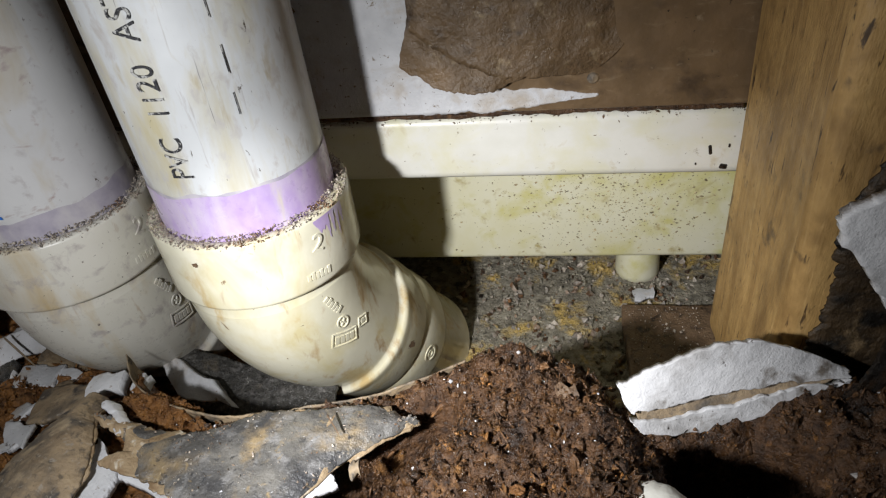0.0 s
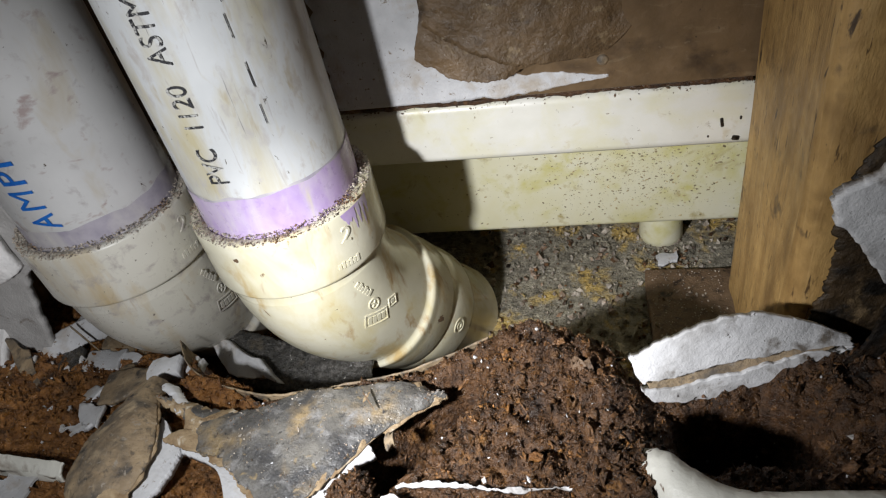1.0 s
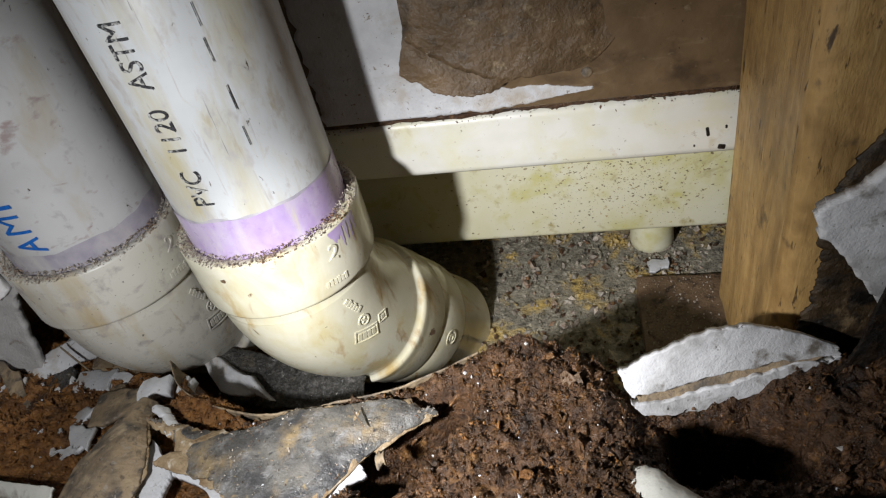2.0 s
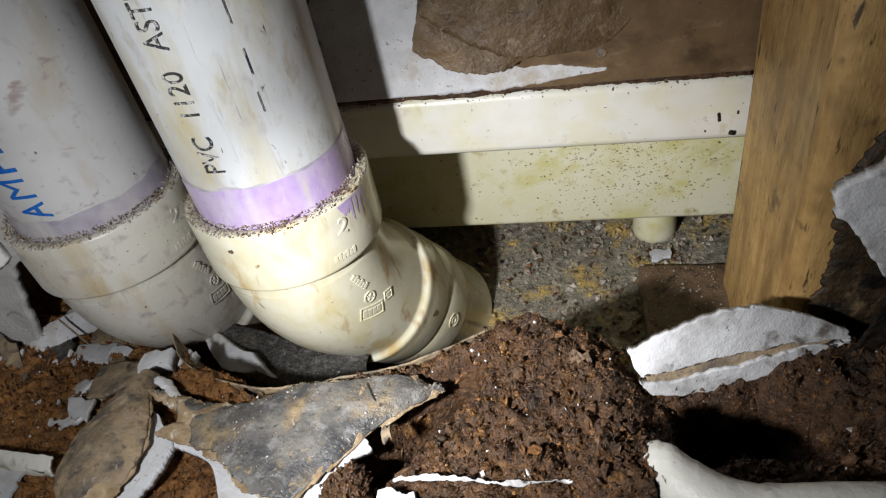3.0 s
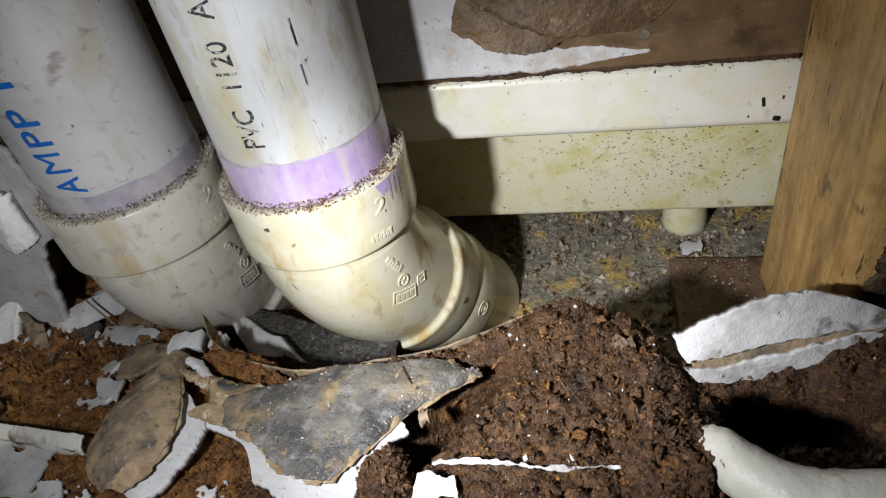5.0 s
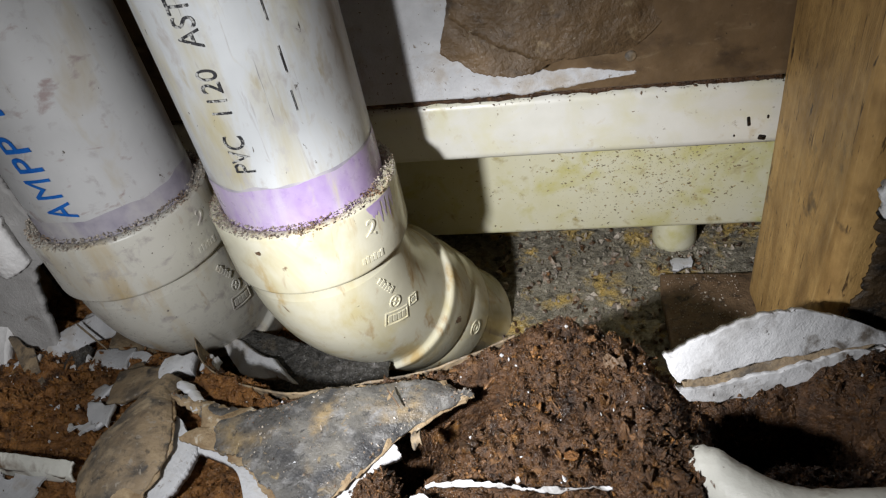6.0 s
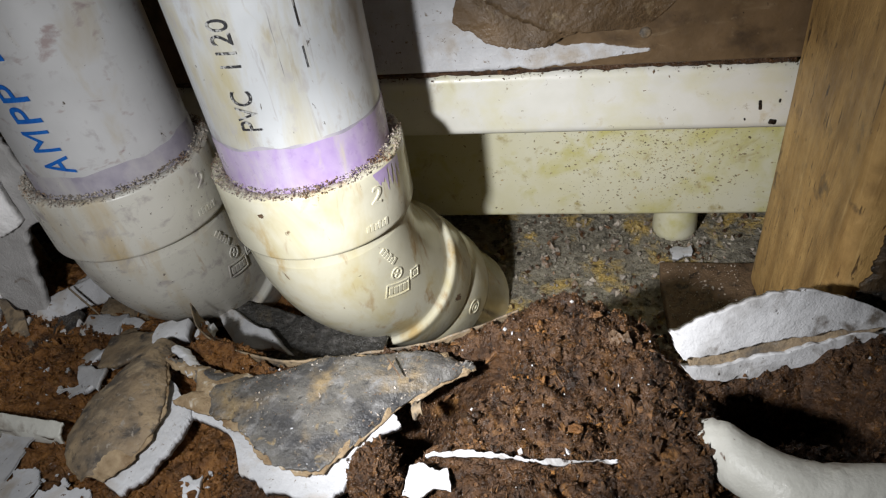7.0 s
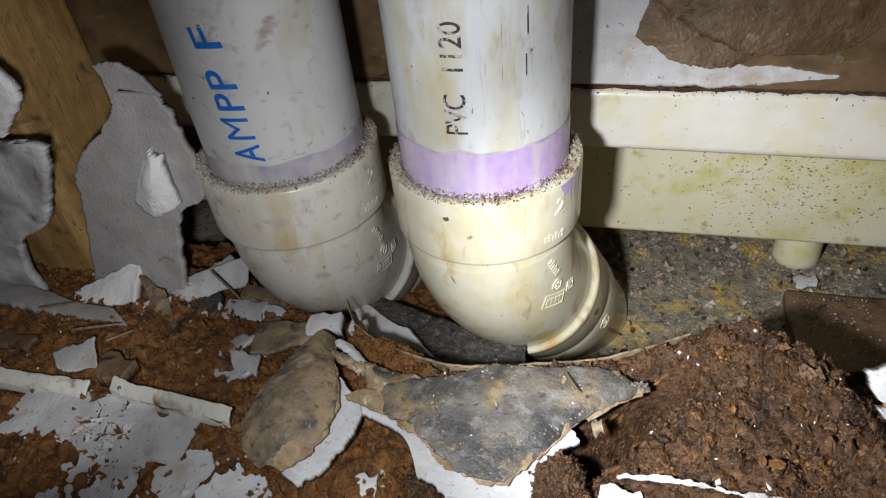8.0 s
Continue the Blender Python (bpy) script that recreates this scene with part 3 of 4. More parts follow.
def bars(rects):
    bm = bmesh.new()
    for x0, x1, y0, y1 in rects:
        bm.faces.new([bm.verts.new(p) for p in ((x0, y0, 0), (x1, y0, 0), (x1, y1, 0), (x0, y1, 0))])
    return bm


def wrapped(name, bm, surf, mat, parent, label="", thick=0.0):
    """Bends a flat mesh round a surface function (u, v, lift)."""
    for axis in (0, 1):
        for k in range(-12, 30):
            no = (1, 0, 0) if axis == 0 else (0, 1, 0)
            co = (k * 0.0013, 0, 0) if axis == 0 else (0, k * 0.0013, 0)
            bmesh.ops.bisect_plane(bm, geom=bm.verts[:] + bm.edges[:] + bm.faces[:], plane_co=co, plane_no=no)
    if thick:
        out = bmesh.ops.extrude_face_region(bm, geom=bm.faces[:])
        for e in out["geom"]:
            if isinstance(e, bmesh.types.BMVert):
                e.co.z += thick
    for v in bm.verts:
        v.co = surf(v.co.x, v.co.y, v.co.z)
    return part(name, bm, mat, parent, label, smooth=False)


def on_pipe(ax, ay, z0, degrees, tilt=0.0):
    """Words that read upwards along a pipe, their tops to the west."""
    def surf(u, v, w):
        a = radians(degrees) - (v + tilt * u) / 0.0301
        return Vector((ax + (0.0306 + w) * math.cos(a), ay + (0.0306 + w) * math.sin(a), z0 + u))
    return surf


RX, RY, LX, LY = -0.1155, 0.1872, -0.1930, 0.1840
for word, z0, z1, h in (("PVC", 0.1655, 0.1785, 0.0068), ("1120", 0.1858, 0.2000, 0.0066), ("ASTM", 0.2062, 0.2260, 0.0072)):
    wrapped("print", letters(word, z1 - z0, h), on_pipe(RX, RY, z0, -86), M_INK, PIPE_R, "black printed letters")
rnd = random.Random(4)
for k in range(7):
    z0 = 0.181 + k * 0.0125 + rnd.uniform(0, 0.004)
    wrapped("print_dash", bars([(0, rnd.uniform(0.006, 0.011), 0, rnd.uniform(0.0002, 0.0004))]), on_pipe(RX, RY, z0, -50 + rnd.uniform(-1, 1)), M_INK, PIPE_R, "black printed dash")
for word, z0, z1, h, dg in (("A", 0.1545, 0.1612, 0.0098, -80), ("M", 0.1632, 0.1710, 0.0096, -82), ("P", 0.1738, 0.1797, 0.0092, -83), ("P", 0.1812, 0.1875, 0.0094, -83.5), ("F", 0.1945, 0.2010, 0.0092, -85)):
    wrapped("blue_letter", letters(word, z1 - z0, h, 0.0 if word == "M" else 0.010), on_pipe(LX, LY, z0 - 0.001, dg + 6, 0.12), M_BLUE, PIPE_L, "blue marker letter")
wrapped("blue_stroke", bars([(0, 0.0045, 0.001, 0.0022), (0.003, 0.0045, 0.001, 0.006)]), on_pipe(LX, LY, 0.2090, -79, 0.06), M_BLUE, PIPE_L, "blue marker stroke")


def on_elbow(path, s0, degrees, radius, turn):
    def surf(u, v, w):
        c, e1, e2 = path(s0 + u * math.cos(turn) - v * math.sin(turn))
        a = radians(degrees) + (u * math.sin(turn) + v * math.cos(turn)) / radius
        return c + (e1 * math.cos(a) + e2 * math.sin(a)) * (radius + w - 0.0002)
    return surf


def ring(r0, r1, n=28):
    bm = bmesh.new()
    a = [bm.verts.new((r0 * math.cos(6.2832 * k / n), r0 * math.sin(6.2832 * k / n), 0)) for k in range(n)]
    c = [bm.verts.new((r1 * math.cos(6.2832 * k / n), r1 * math.sin(6.2832 * k / n), 0)) for k in range(n)]
    for k in range(n):
        bm.faces.new((a[k], c[k], c[(k + 1) % n], a[(k + 1) % n]))
    return bm


FRAME = [(1.2 * a, 1.2 * b, 1.2 * c, 1.2 * d) for a, b, c, d in [(0, 0.0092, 0, 0.0004), (0, 0.0092, 0.0048, 0.0052), (0, 0.0004, 0.0004, 0.0048), (0.0088, 0.0092, 0.0004, 0.0048)]] + [(0.0014 + 0.0022 * k, 0.0030 + 0.0022 * k, 0.0016, 0.0046) for k in range(4)]
TICKS = [(0.0016 * k, 0.0016 * k + 0.0011, 0, 0.0022 + 0.0006 * (k % 2)) for k in range(6)]
for path, (socket, curve, lower), mat in ((path_r, ELBOW_R, M_CREAM), (path_l, ELBOW_L, M_PALE)):
    wrapped("raised_mark", letters("2", 0.0042, 0.0062), on_elbow(path, 0.0115, 255, 0.0352, 1.30), mat, socket, thick=0.0006)
    wrapped("raised_mark", bars(TICKS), on_elbow(path, 0.0215, 248, 0.0352, 1.45), mat, socket, thick=0.0005)
    wrapped("raised_mark", bars(TICKS), on_elbow(path, 0.0335, 254, 0.0329, 0.35), mat, curve, thick=0.0005)
    wrapped("raised_mark", bars(FRAME), on_elbow(path, 0.0530, 242, 0.0329, 0.95), mat, curve, thick=0.0005)
    wrapped("raised_mark", ring(0.0022, 0.0027), on_elbow(path, 0.0470, 259, 0.0329, 0.0), mat, curve, thick=0.0005)
    wrapped("raised_mark", bars([(-0.0003, 0.0003, -0.0016, 0.0016), (-0.0014, 0.0014, -0.0003, 0.0003)]), on_elbow(path, 0.0470, 259, 0.0329, 0.6), mat, curve, thick=0.0005)
    wrapped("raised_mark", bars([(0, 0.0048, 0, 0.0004), (0, 0.0048, 0.0040, 0.0044), (0, 0.0004, 0.0004, 0.0040), (0.0044, 0.0048, 0.0004, 0.0040), (0.0014, 0.0034, 0.0014, 0.0030)]), on_elbow(path, 0.0565, 264, 0.0329, 0.9), mat, curve, thick=0.0005)

wrapped("raised_mark", ring(0.0034, 0.0042), on_elbow(path_r, 0.1190, 266, 0.0342, 0.0), M_CREAM, ELBOW_R[2], thick=0.0006)
wrapped("raised_mark", ring(0.0014, 0.0020), on_elbow(path_r, 0.1190, 266, 0.0342, 0.0), M_CREAM, ELBOW_R[2], thick=0.0006)
wrapped("primer_drip", bars([(0.0, 0.0010 + 0.0095 * max(0.0, 0.45 + noise.noise(Vector((k * 0.23, 7, 0)))) * min(1.0, k / 8), k * 0.0003, k * 0.0003 + 0.0003) for k in range(50)]), on_elbow(path_r, 0.0012, 260, 0.0355, 0.0), M_PURPLE, ELBOW_R[0], "purple primer run")
wrapped("dirt_spot", bars([(0, 0.0012, 0, 0.0022), (0.0003, 0.0016, 0.0006, 0.0018)]), on_elbow(path_r, 0.0062, 190, 0.0355, 0.3), M_TILE, ELBOW_R[0], "dark dirt spot")
wrapped("dirt_spot", bars([(0, 0.0050, 0, 0.0020), (0.0010, 0.0040, 0.0020, 0.0032)]), on_elbow(path_r, 0.0960, 264, 0.0351, 0.4), M_TILE, ELBOW_R[1], "dark dirt smear")

# ---- broken plasterboard round the post ----
A = [(0.012, 0.154, 0.0830), (0.025, 0.153, 0.0935), (0.039, 0.152, 0.1040), (0.051, 0.1515, 0.1065), (0.064, 0.151, 0.1035), (0.077, 0.150, 0.0975)]
B = [(0.016, 0.148, 0.0765), (0.028, 0.148, 0.0805), (0.040, 0.148, 0.0860), (0.052, 0.148, 0.0905), (0.064, 0.148, 0.0938), (0.077, 0.147, 0.0968)]
C = [(0.020, 0.146, 0.0690), (0.031, 0.146, 0.0697), (0.042, 0.146, 0.0725), (0.053, 0.146, 0.0785), (0.065, 0.146, 0.0865), (0.077, 0.146, 0.0965)]
def drawn(points, near, far):
    """Draws a curve along view rays towards the camera, most at its first point."""
    eye, n = Vector((-0.0133, -0.0047, 0.2552)), len(points) - 1
    return [tuple(eye + (Vector(p) - eye) * (near + (far - near) * k / n)) for k, p in enumerate(points)]


A, B, C = drawn(A, 0.90, 0.985), drawn(B, 0.90, 0.985), drawn(C, 0.90, 0.985)
lip = empty("plaster_lump", "broken white plaster lump with crumbled edges", "plaster")
part("upper_layer", sheet(A, B, 0.006, 0.0010, 0.0, 0.0008, 140, 40, 3.0, (0, -0.8, 0.6)), M_PLASTER, lip, "white crumbling plaster")
part("paper_layer", sheet([(x, y + 0.0040, z + 0.0005) for x, y, z in B], [(x, y + 0.0025, z + 0.001) for x, y, z in C], 0.002, 0.0006, 0, 0.0004, 60, 10, 5.0, (0, -0.8, 0.6)), M_PAPER_TAN, lip, "tan paper layer")
part("lower_layer", sheet([(x, y - 0.001, z - 0.0045 if 0 < k < 4 else z - 0.002) for k, (x, y, z) in enumerate(B)], C, 0.006, 0.0011, 0.0, 0.0014, 110, 24, 7.0, (0, -0.8, 0.6)), M_PLASTER, lip, "rough white plaster")
drywall = empty("plasterboard", "broken grey-white plasterboard sheet with torn brown paper", "plasterboard")
CUT = [(0.088, 0.42), (0.085, 0.25), (0.078, 0.172), (0.062, 0.153), (0.071, 0.137), (0.0795, 0.124), (0.088, 0.112), (0.105, 0.10), (0.13, 0.08)]
part("core", sheet([(x, 0.146, z) for x, z in CUT], [(0.19, 0.146, z) for _, z in CUT], 0.004, 0.0013, 0, 0.0007, 260, 90, 8.0, (0, -1, 0)), M_PLASTER, drywall, "grey-white plaster core")
part("torn_paper", sheet([(0.100, 0.1585, 0.30), (0.094, 0.1585, 0.20), (0.073, 0.1585, 0.160), (0.068, 0.1580, 0.140), (0.070, 0.1580, 0.118), (0.067, 0.157, 0.098), (0.07, 0.157, 0.085)],
     [(0.20, 0.1575, 0.30), (0.20, 0.1575, 0.20), (0.20, 0.1575, 0.160), (0.20, 0.1575, 0.140), (0.20, 0.1575, 0.118), (0.20, 0.1575, 0.098), (0.2, 0.1575, 0.085)], 0.0008, 0.0018, 0, 0.0012, 220, 40, 12.0, (0, -1, 0)), M_BLACKENED, drywall, "torn brown backing paper")
# Dirty face under the lip, its colour darkened for the shade there.
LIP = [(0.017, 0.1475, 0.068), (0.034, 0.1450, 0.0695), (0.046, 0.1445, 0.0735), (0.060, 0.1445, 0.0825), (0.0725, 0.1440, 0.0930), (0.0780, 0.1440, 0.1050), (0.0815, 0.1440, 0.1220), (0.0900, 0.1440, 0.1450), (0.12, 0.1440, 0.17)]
part("dirty_shaded_face", sheet(LIP, [(0.017, 0.1475, -0.001), (0.05, 0.1445, -0.001), (0.08, 0.1445, -0.001), (0.12, 0.1445, 0.0), (0.16, 0.1440, 0.0), (0.20, 0.1440, 0.02), (0.24, 0.1440, 0.06), (0.28, 0.1440, 0.10), (0.30, 0.1440, 0.15)], 0.0015, 0.0006, 0, 0.0046, 220, 110, 17.0, (0, -1, 0)), M_DARK, drywall, "dirty lower face darkened for the shade in the hole")
plate = empty("brown_offcut", "flat dark brown timber offcut lying on the floor", "timber")
slab = part("slab", box(0.0262, 0.098, 0.225, 0.2812, 0.0005, 0.0075, 0.0012, 0.0008, 8), M_TILE, plate)
rnd = random.Random(88)
verts, faces = [], []
for _ in range(480):
    add_crumb(verts, faces, Vector((rnd.uniform(0.028, 0.066), rnd.uniform(0.228, 0.279), 0.0081)), 0.0002 + 0.0007 * rnd.random() ** 3, rnd)
part("grit", (verts, faces), M_GRIT, slab, "pale grit on the timber", smooth=False)
rnd = random.Random(61)
verts, faces = [], []
for _ in range(1000):
    x, k = rnd.uniform(-0.30, 0.062), rnd.random()
    if noise.noise(Vector((x * 55, 0, 4))) > rnd.uniform(-0.5, 0.5):
        add_crumb(verts, faces, Vector((x, 0.2402 + 0.0015 * (1 - k) ** 2, 0.1421 - 0.0030 * k ** 2)), 0.00012 + 0.0005 * rnd.random() ** 3, rnd, 1.6)
part("edge_dirt", (verts, faces), M_TILE, rail_plank, "brown dirt caught along the top edge", smooth=False)
# Block added to hold up the post's cut end.
sill = empty("bottom_plate", "dark brown timber block added to carry the post", "timber")
part("block", box(0.0625, 0.097, 0.164, 0.224, 0.0, 0.0335, 0.003, 0.001, 5), M_TILE, sill)


def shard(name, label, category, pts, mat, thick=0.002, seed=1.0, group=""):
    """A torn flat piece from four corners."""
    a, c, d, e = [Vector(p) for p in pts]
    n = (c - a).cross(e - a)
    n = n.normalized() if n.z > 0 else -n.normalized()
    far = [a, a.lerp(c, 0.35) + Vector((0, 0.001, 0)), a.lerp(c, 0.7) - Vector((0, 0.001, 0)), c]
    near = [e, e.lerp(d, 0.3) - Vector((0, 0.0012, 0)), e.lerp(d, 0.65) + Vector((0, 0.001, 0)), d]
    ob = part(name, sheet(far, near, thick, min(0.0012, 0.09 * (e - a).length), 0.0006, 0.0010, 110, 20, seed, n), mat)
    return tagged(ob, label, category, group)


# left side: stud, leaning plasterboard, rubble
lean = empty("leaning_plasterboard", "grey broken plasterboard leaning beside the stud", "plasterboard")
part("sheet", sheet([(-0.2590, 0.1785, 0.1655), (-0.2680, 0.178, 0.1530), (-0.2930, 0.177, 0.1320), (-0.3005, 0.175, 0.1080), (-0.3190, 0.172, 0.0500)],
     [(-0.2425, 0.1785, 0.1650), (-0.2370, 0.178, 0.1540), (-0.2350, 0.178, 0.1210), (-0.2530, 0.177, 0.1060), (-0.2640, 0.172, 0.0560)], 0.004, 0.0016, 0, 0.0008, 110, 40, 4.0, (0, -1, 0)), M_GREY_GYP, lean)
part("plaster_scab", sheet([(-0.2520, 0.1760, 0.1420), (-0.2490, 0.1735, 0.1410), (-0.2460, 0.1760, 0.1400)], [(-0.2690, 0.1745, 0.1160), (-0.2580, 0.1715, 0.1120), (-0.2460, 0.1745, 0.1170)], 0.004, 0.0016, 0.0022, 0.0014, 40, 24, 6.0, (0, -1, 0)), M_GYPSUM, lean, "raised scab of plaster")
part("upper_scrap", sheet([(-0.2640, 0.1800, 0.1760), (-0.2540, 0.1800, 0.1770), (-0.2450, 0.1800, 0.1720)], [(-0.2610, 0.1800, 0.1665), (-0.2530, 0.1800, 0.1665), (-0.2400, 0.1800, 0.1640)], 0.003, 0.0012, 0.0, 0.0006, 60, 14, 8.0, (0, -1, 0)), M_GREY_GYP, lean, "cracked off upper strip")
west = empty("plasterboard", "crumbling white plasterboard edge on the stud", "plasterboard")
part("core", sheet([(-0.45, 0.158, 0.148), (-0.45, 0.158, 0.14), (-0.45, 0.158, 0.12), (-0.45, 0.158, 0.10), (-0.45, 0.158, 0.080), (-0.45, 0.158, 0.055)], [(-0.300, 0.160, 0.1520), (-0.2860, 0.160, 0.1500), (-0.2945, 0.160, 0.1300), (-0.308, 0.160, 0.1110), (-0.3300, 0.159, 0.0960), (-0.3340, 0.159, 0.055)], 0.004, 0.0013, 0, 0.0022, 160, 60, 5.0, (0, -1, 0)), M_PLASTER, west)
part("upper_core", sheet([(-0.45, 0.158, 0.20), (-0.45, 0.158, 0.178), (-0.45, 0.158, 0.158)], [(-0.300, 0.160, 0.195), (-0.2845, 0.160, 0.174), (-0.3020, 0.160, 0.155)], 0.004, 0.0012, 0, 0.0016, 90, 40, 15.0, (0, -1, 0)), M_GYPSUM, west, "separate broken piece above the crack")
RUB = [((-0.312, 0.160, 0.072), (-0.283, 0.178, 0.082), (-0.281, 0.160, 0.070), (-0.308, 0.150, 0.066), M_GYPSUM, 0.006),
       ((-0.268, 0.178, 0.068), (-0.234, 0.192, 0.078), (-0.232, 0.180, 0.068), (-0.266, 0.166, 0.064), M_WHITE, 0.002),
       ((-0.284, 0.172, 0.076), (-0.266, 0.166, 0.074), (-0.248, 0.147, 0.067), (-0.253, 0.145, 0.066), M_PAPER_TAN, 0.001),
       ((-0.235, 0.168, 0.070), (-0.216, 0.170, 0.070), (-0.214, 0.158, 0.070), (-0.232, 0.154, 0.068), M_WHITE, 0.003),
       ((-0.216, 0.168, 0.070), (-0.198, 0.166, 0.068), (-0.199, 0.160, 0.068), (-0.214, 0.160, 0.068), M_WHITE, 0.002),
       ((-0.232, 0.180, 0.070), (-0.196, 0.176, 0.062), (-0.196, 0.166, 0.064), (-0.230, 0.170, 0.070), M_PAPER_TAN, 0.002),
       ((-0.258, 0.166, 0.066), (-0.240, 0.170, 0.072), (-0.236, 0.158, 0.070), (-0.256, 0.154, 0.064), M_FELT, 0.005),
       ((-0.355, 0.160, 0.073), (-0.282, 0.150, 0.075), (-0.268, 0.141, 0.0745), (-0.355, 0.148, 0.075), M_GREY_GYP, 0.004),
       ((-0.183, 0.151, 0.084), (-0.170, 0.153, 0.086), (-0.168, 0.144, 0.085), (-0.182, 0.142, 0.083), M_WHITE, 0.005),
       ((-0.165, 0.153, 0.083), (-0.159, 0.152, 0.084), (-0.158, 0.145, 0.085), (-0.165, 0.146, 0.083), M_WHITE, 0.004),
       ((-0.208, 0.150, 0.076), (-0.180, 0.153, 0.080), (-0.176, 0.138, 0.083), (-0.203, 0.133, 0.078), M_PAPER_TAN, 0.002),
       ((-0.218, 0.143, 0.073), (-0.206, 0.146, 0.076), (-0.210, 0.132, 0.075), (-0.221, 0.132, 0.073), M_WHITE, 0.002),
       ((-0.213, 0.134, 0.076), (-0.198, 0.132, 0.079), (-0.193, 0.120, 0.082), (-0.204, 0.122, 0.078), M_WHITE, 0.002),
       ((-0.281, 0.116, 0.083), (-0.262, 0.121, 0.090), (-0.252, 0.108, 0.086), (-0.272, 0.108, 0.084), M_WHITE, 0.001),
       ((-0.254, 0.117, 0.087), (-0.240, 0.115, 0.087), (-0.240, 0.106, 0.087), (-0.252, 0.106, 0.087), M_TILE, 0.006),
       ((-0.186, 0.188, 0.060), (-0.150, 0.170, 0.062), (-0.138, 0.160, 0.058), (-0.168, 0.168, 0.054), M_WHITE, 0.004),
       ((-0.066, 0.0925, 0.090), (-0.055, 0.0930, 0.090), (-0.053, 0.087, 0.088), (-0.067, 0.085, 0.087), M_PLASTER, 0.002),
       ((-0.062, 0.171, 0.050), (-0.046, 0.168, 0.050), (-0.044, 0.160, 0.050), (-0.062, 0.162, 0.050), M_WHITE, 0.004)]
for k, (p1, p2, p3, p4, mt, th) in enumerate(RUB):
    words = {M_GYPSUM: "broken lump of white plaster in the debris", M_PLASTER: "dirty white plaster chunk on the brown heap", M_WHITE: "torn scrap of white wall paper on debris", M_PAPER_TAN: "torn scrap of tan paper on debris",
             M_FELT: "dark gritty fragment among rubble", M_GREY_GYP: "dusty grey splintered board on the debris", M_TILE: "small brown wooden block on the debris"}[mt]
    shard("rubble_piece", words, "rubble", (p1, p2, p3, p4), mt, th, 20.0 + k, "rubble pieces")
MORE = [((-0.306, 0.172, 0.074), (-0.290, 0.180, 0.078), (-0.284, 0.170, 0.072), (-0.300, 0.164, 0.070), M_GREY_GYP, 0.005),
        ((-0.262, 0.186, 0.066), (-0.246, 0.192, 0.076), (-0.240, 0.184, 0.068), (-0.258, 0.178, 0.064), M_GREY_GYP, 0.006),
        ((-0.246, 0.163, 0.068), (-0.238, 0.166, 0.070), (-0.236, 0.160, 0.069), (-0.244, 0.157, 0.068), M_GYPSUM, 0.004),
        ((-0.275, 0.160, 0.070), (-0.262, 0.164, 0.072), (-0.260, 0.157, 0.068), (-0.272, 0.153, 0.067), M_WHITE, 0.002),
        ((-0.330, 0.128, 0.077), (-0.300, 0.126, 0.079), (-0.298, 0.118, 0.080), (-0.326, 0.118, 0.079), M_TILE, 0.003),
        ((-0.232, 0.131, 0.077), (-0.225, 0.132, 0.078), (-0.225, 0.127, 0.078), (-0.231, 0.126, 0.077), M_WHITE, 0.002),
        ((-0.208, 0.160, 0.071), (-0.199, 0.157, 0.072), (-0.200, 0.151, 0.074), (-0.209, 0.153, 0.073), M_PAPER_TAN, 0.002),
        ((-0.140, 0.086, 0.083), (-0.133, 0.088, 0.083), (-0.132, 0.081, 0.082), (-0.139, 0.080, 0.082), M_WHITE, 0.002)]
for k, (p1, p2, p3, p4, mt, th) in enumerate(MORE):
    words = {M_GYPSUM: "small white plaster crumb in the debris", M_WHITE: "small scrap of white paper on debris", M_PAPER_TAN: "small tan paper scrap on debris",
             M_GREY_GYP: "broken grey plasterboard bit beside the stud", M_TILE: "weathered brown timber sliver on the debris"}[mt]
    shard("rubble_piece", words, "rubble", (p1, p2, p3, p4), mt, th, 90.0 + k, "rubble pieces")
for k, (a, c, r) in enumerate((((-0.283, 0.128, 0.083), (-0.262, 0.135, 0.083), 0.0006), ((-0.262, 0.124, 0.084), (-0.252, 0.131, 0.085), 0.0005), ((-0.246, 0.176, 0.080), (-0.226, 0.166, 0.072), 0.0006), ((-0.312, 0.140, 0.080), (-0.296, 0.146, 0.080), 0.0005), ((-0.080, 0.128, 0.0955), (-0.074, 0.121, 0.0945), 0.0004))):
    sp = part("splinter", sweep([(0.00005, 0.0), (r, 0.08), (r * 1.1, 0.5), (r * 0.8, 0.9), (0.00005, 1.0)], lambda q, a=a, c=c: (Vector(a).lerp(Vector(c), q), Vector((0, 0.7, 0.7)), Vector((0.5, -0.5, 0.6))), 8), M_TILE if k == 4 else M_PAPER_TAN)
    tagged(sp, "thin pale wood splinter lying on the debris", "splinter", "splinters")
shard("glassy_chip", "small grey-green glassy chip in the brown heap", "chip", ((-0.009, 0.1395, 0.0985), (-0.003, 0.1405, 0.0985), (-0.001, 0.1360, 0.0950), (-0.008, 0.1350, 0.0950)), M_TILE, 0.001, 61.0)
shard("pale_splinter_chip", "pale wood chip lying on the brown heap", "chip", ((-0.070, 0.1140, 0.0900), (-0.067, 0.1150, 0.0915), (-0.066, 0.1105, 0.0900), (-0.069, 0.1100, 0.0890)), M_PAPER_TAN, 0.001, 62.0)
chip = shard("plaster_chip", "small white plaster chip on the floor", "rubble", ((0.034, 0.297, 0.0045), (0.046, 0.300, 0.0045), (0.046, 0.292, 0.004), (0.035, 0.289, 0.004)), M_WHITE, 0.002, 60.0)
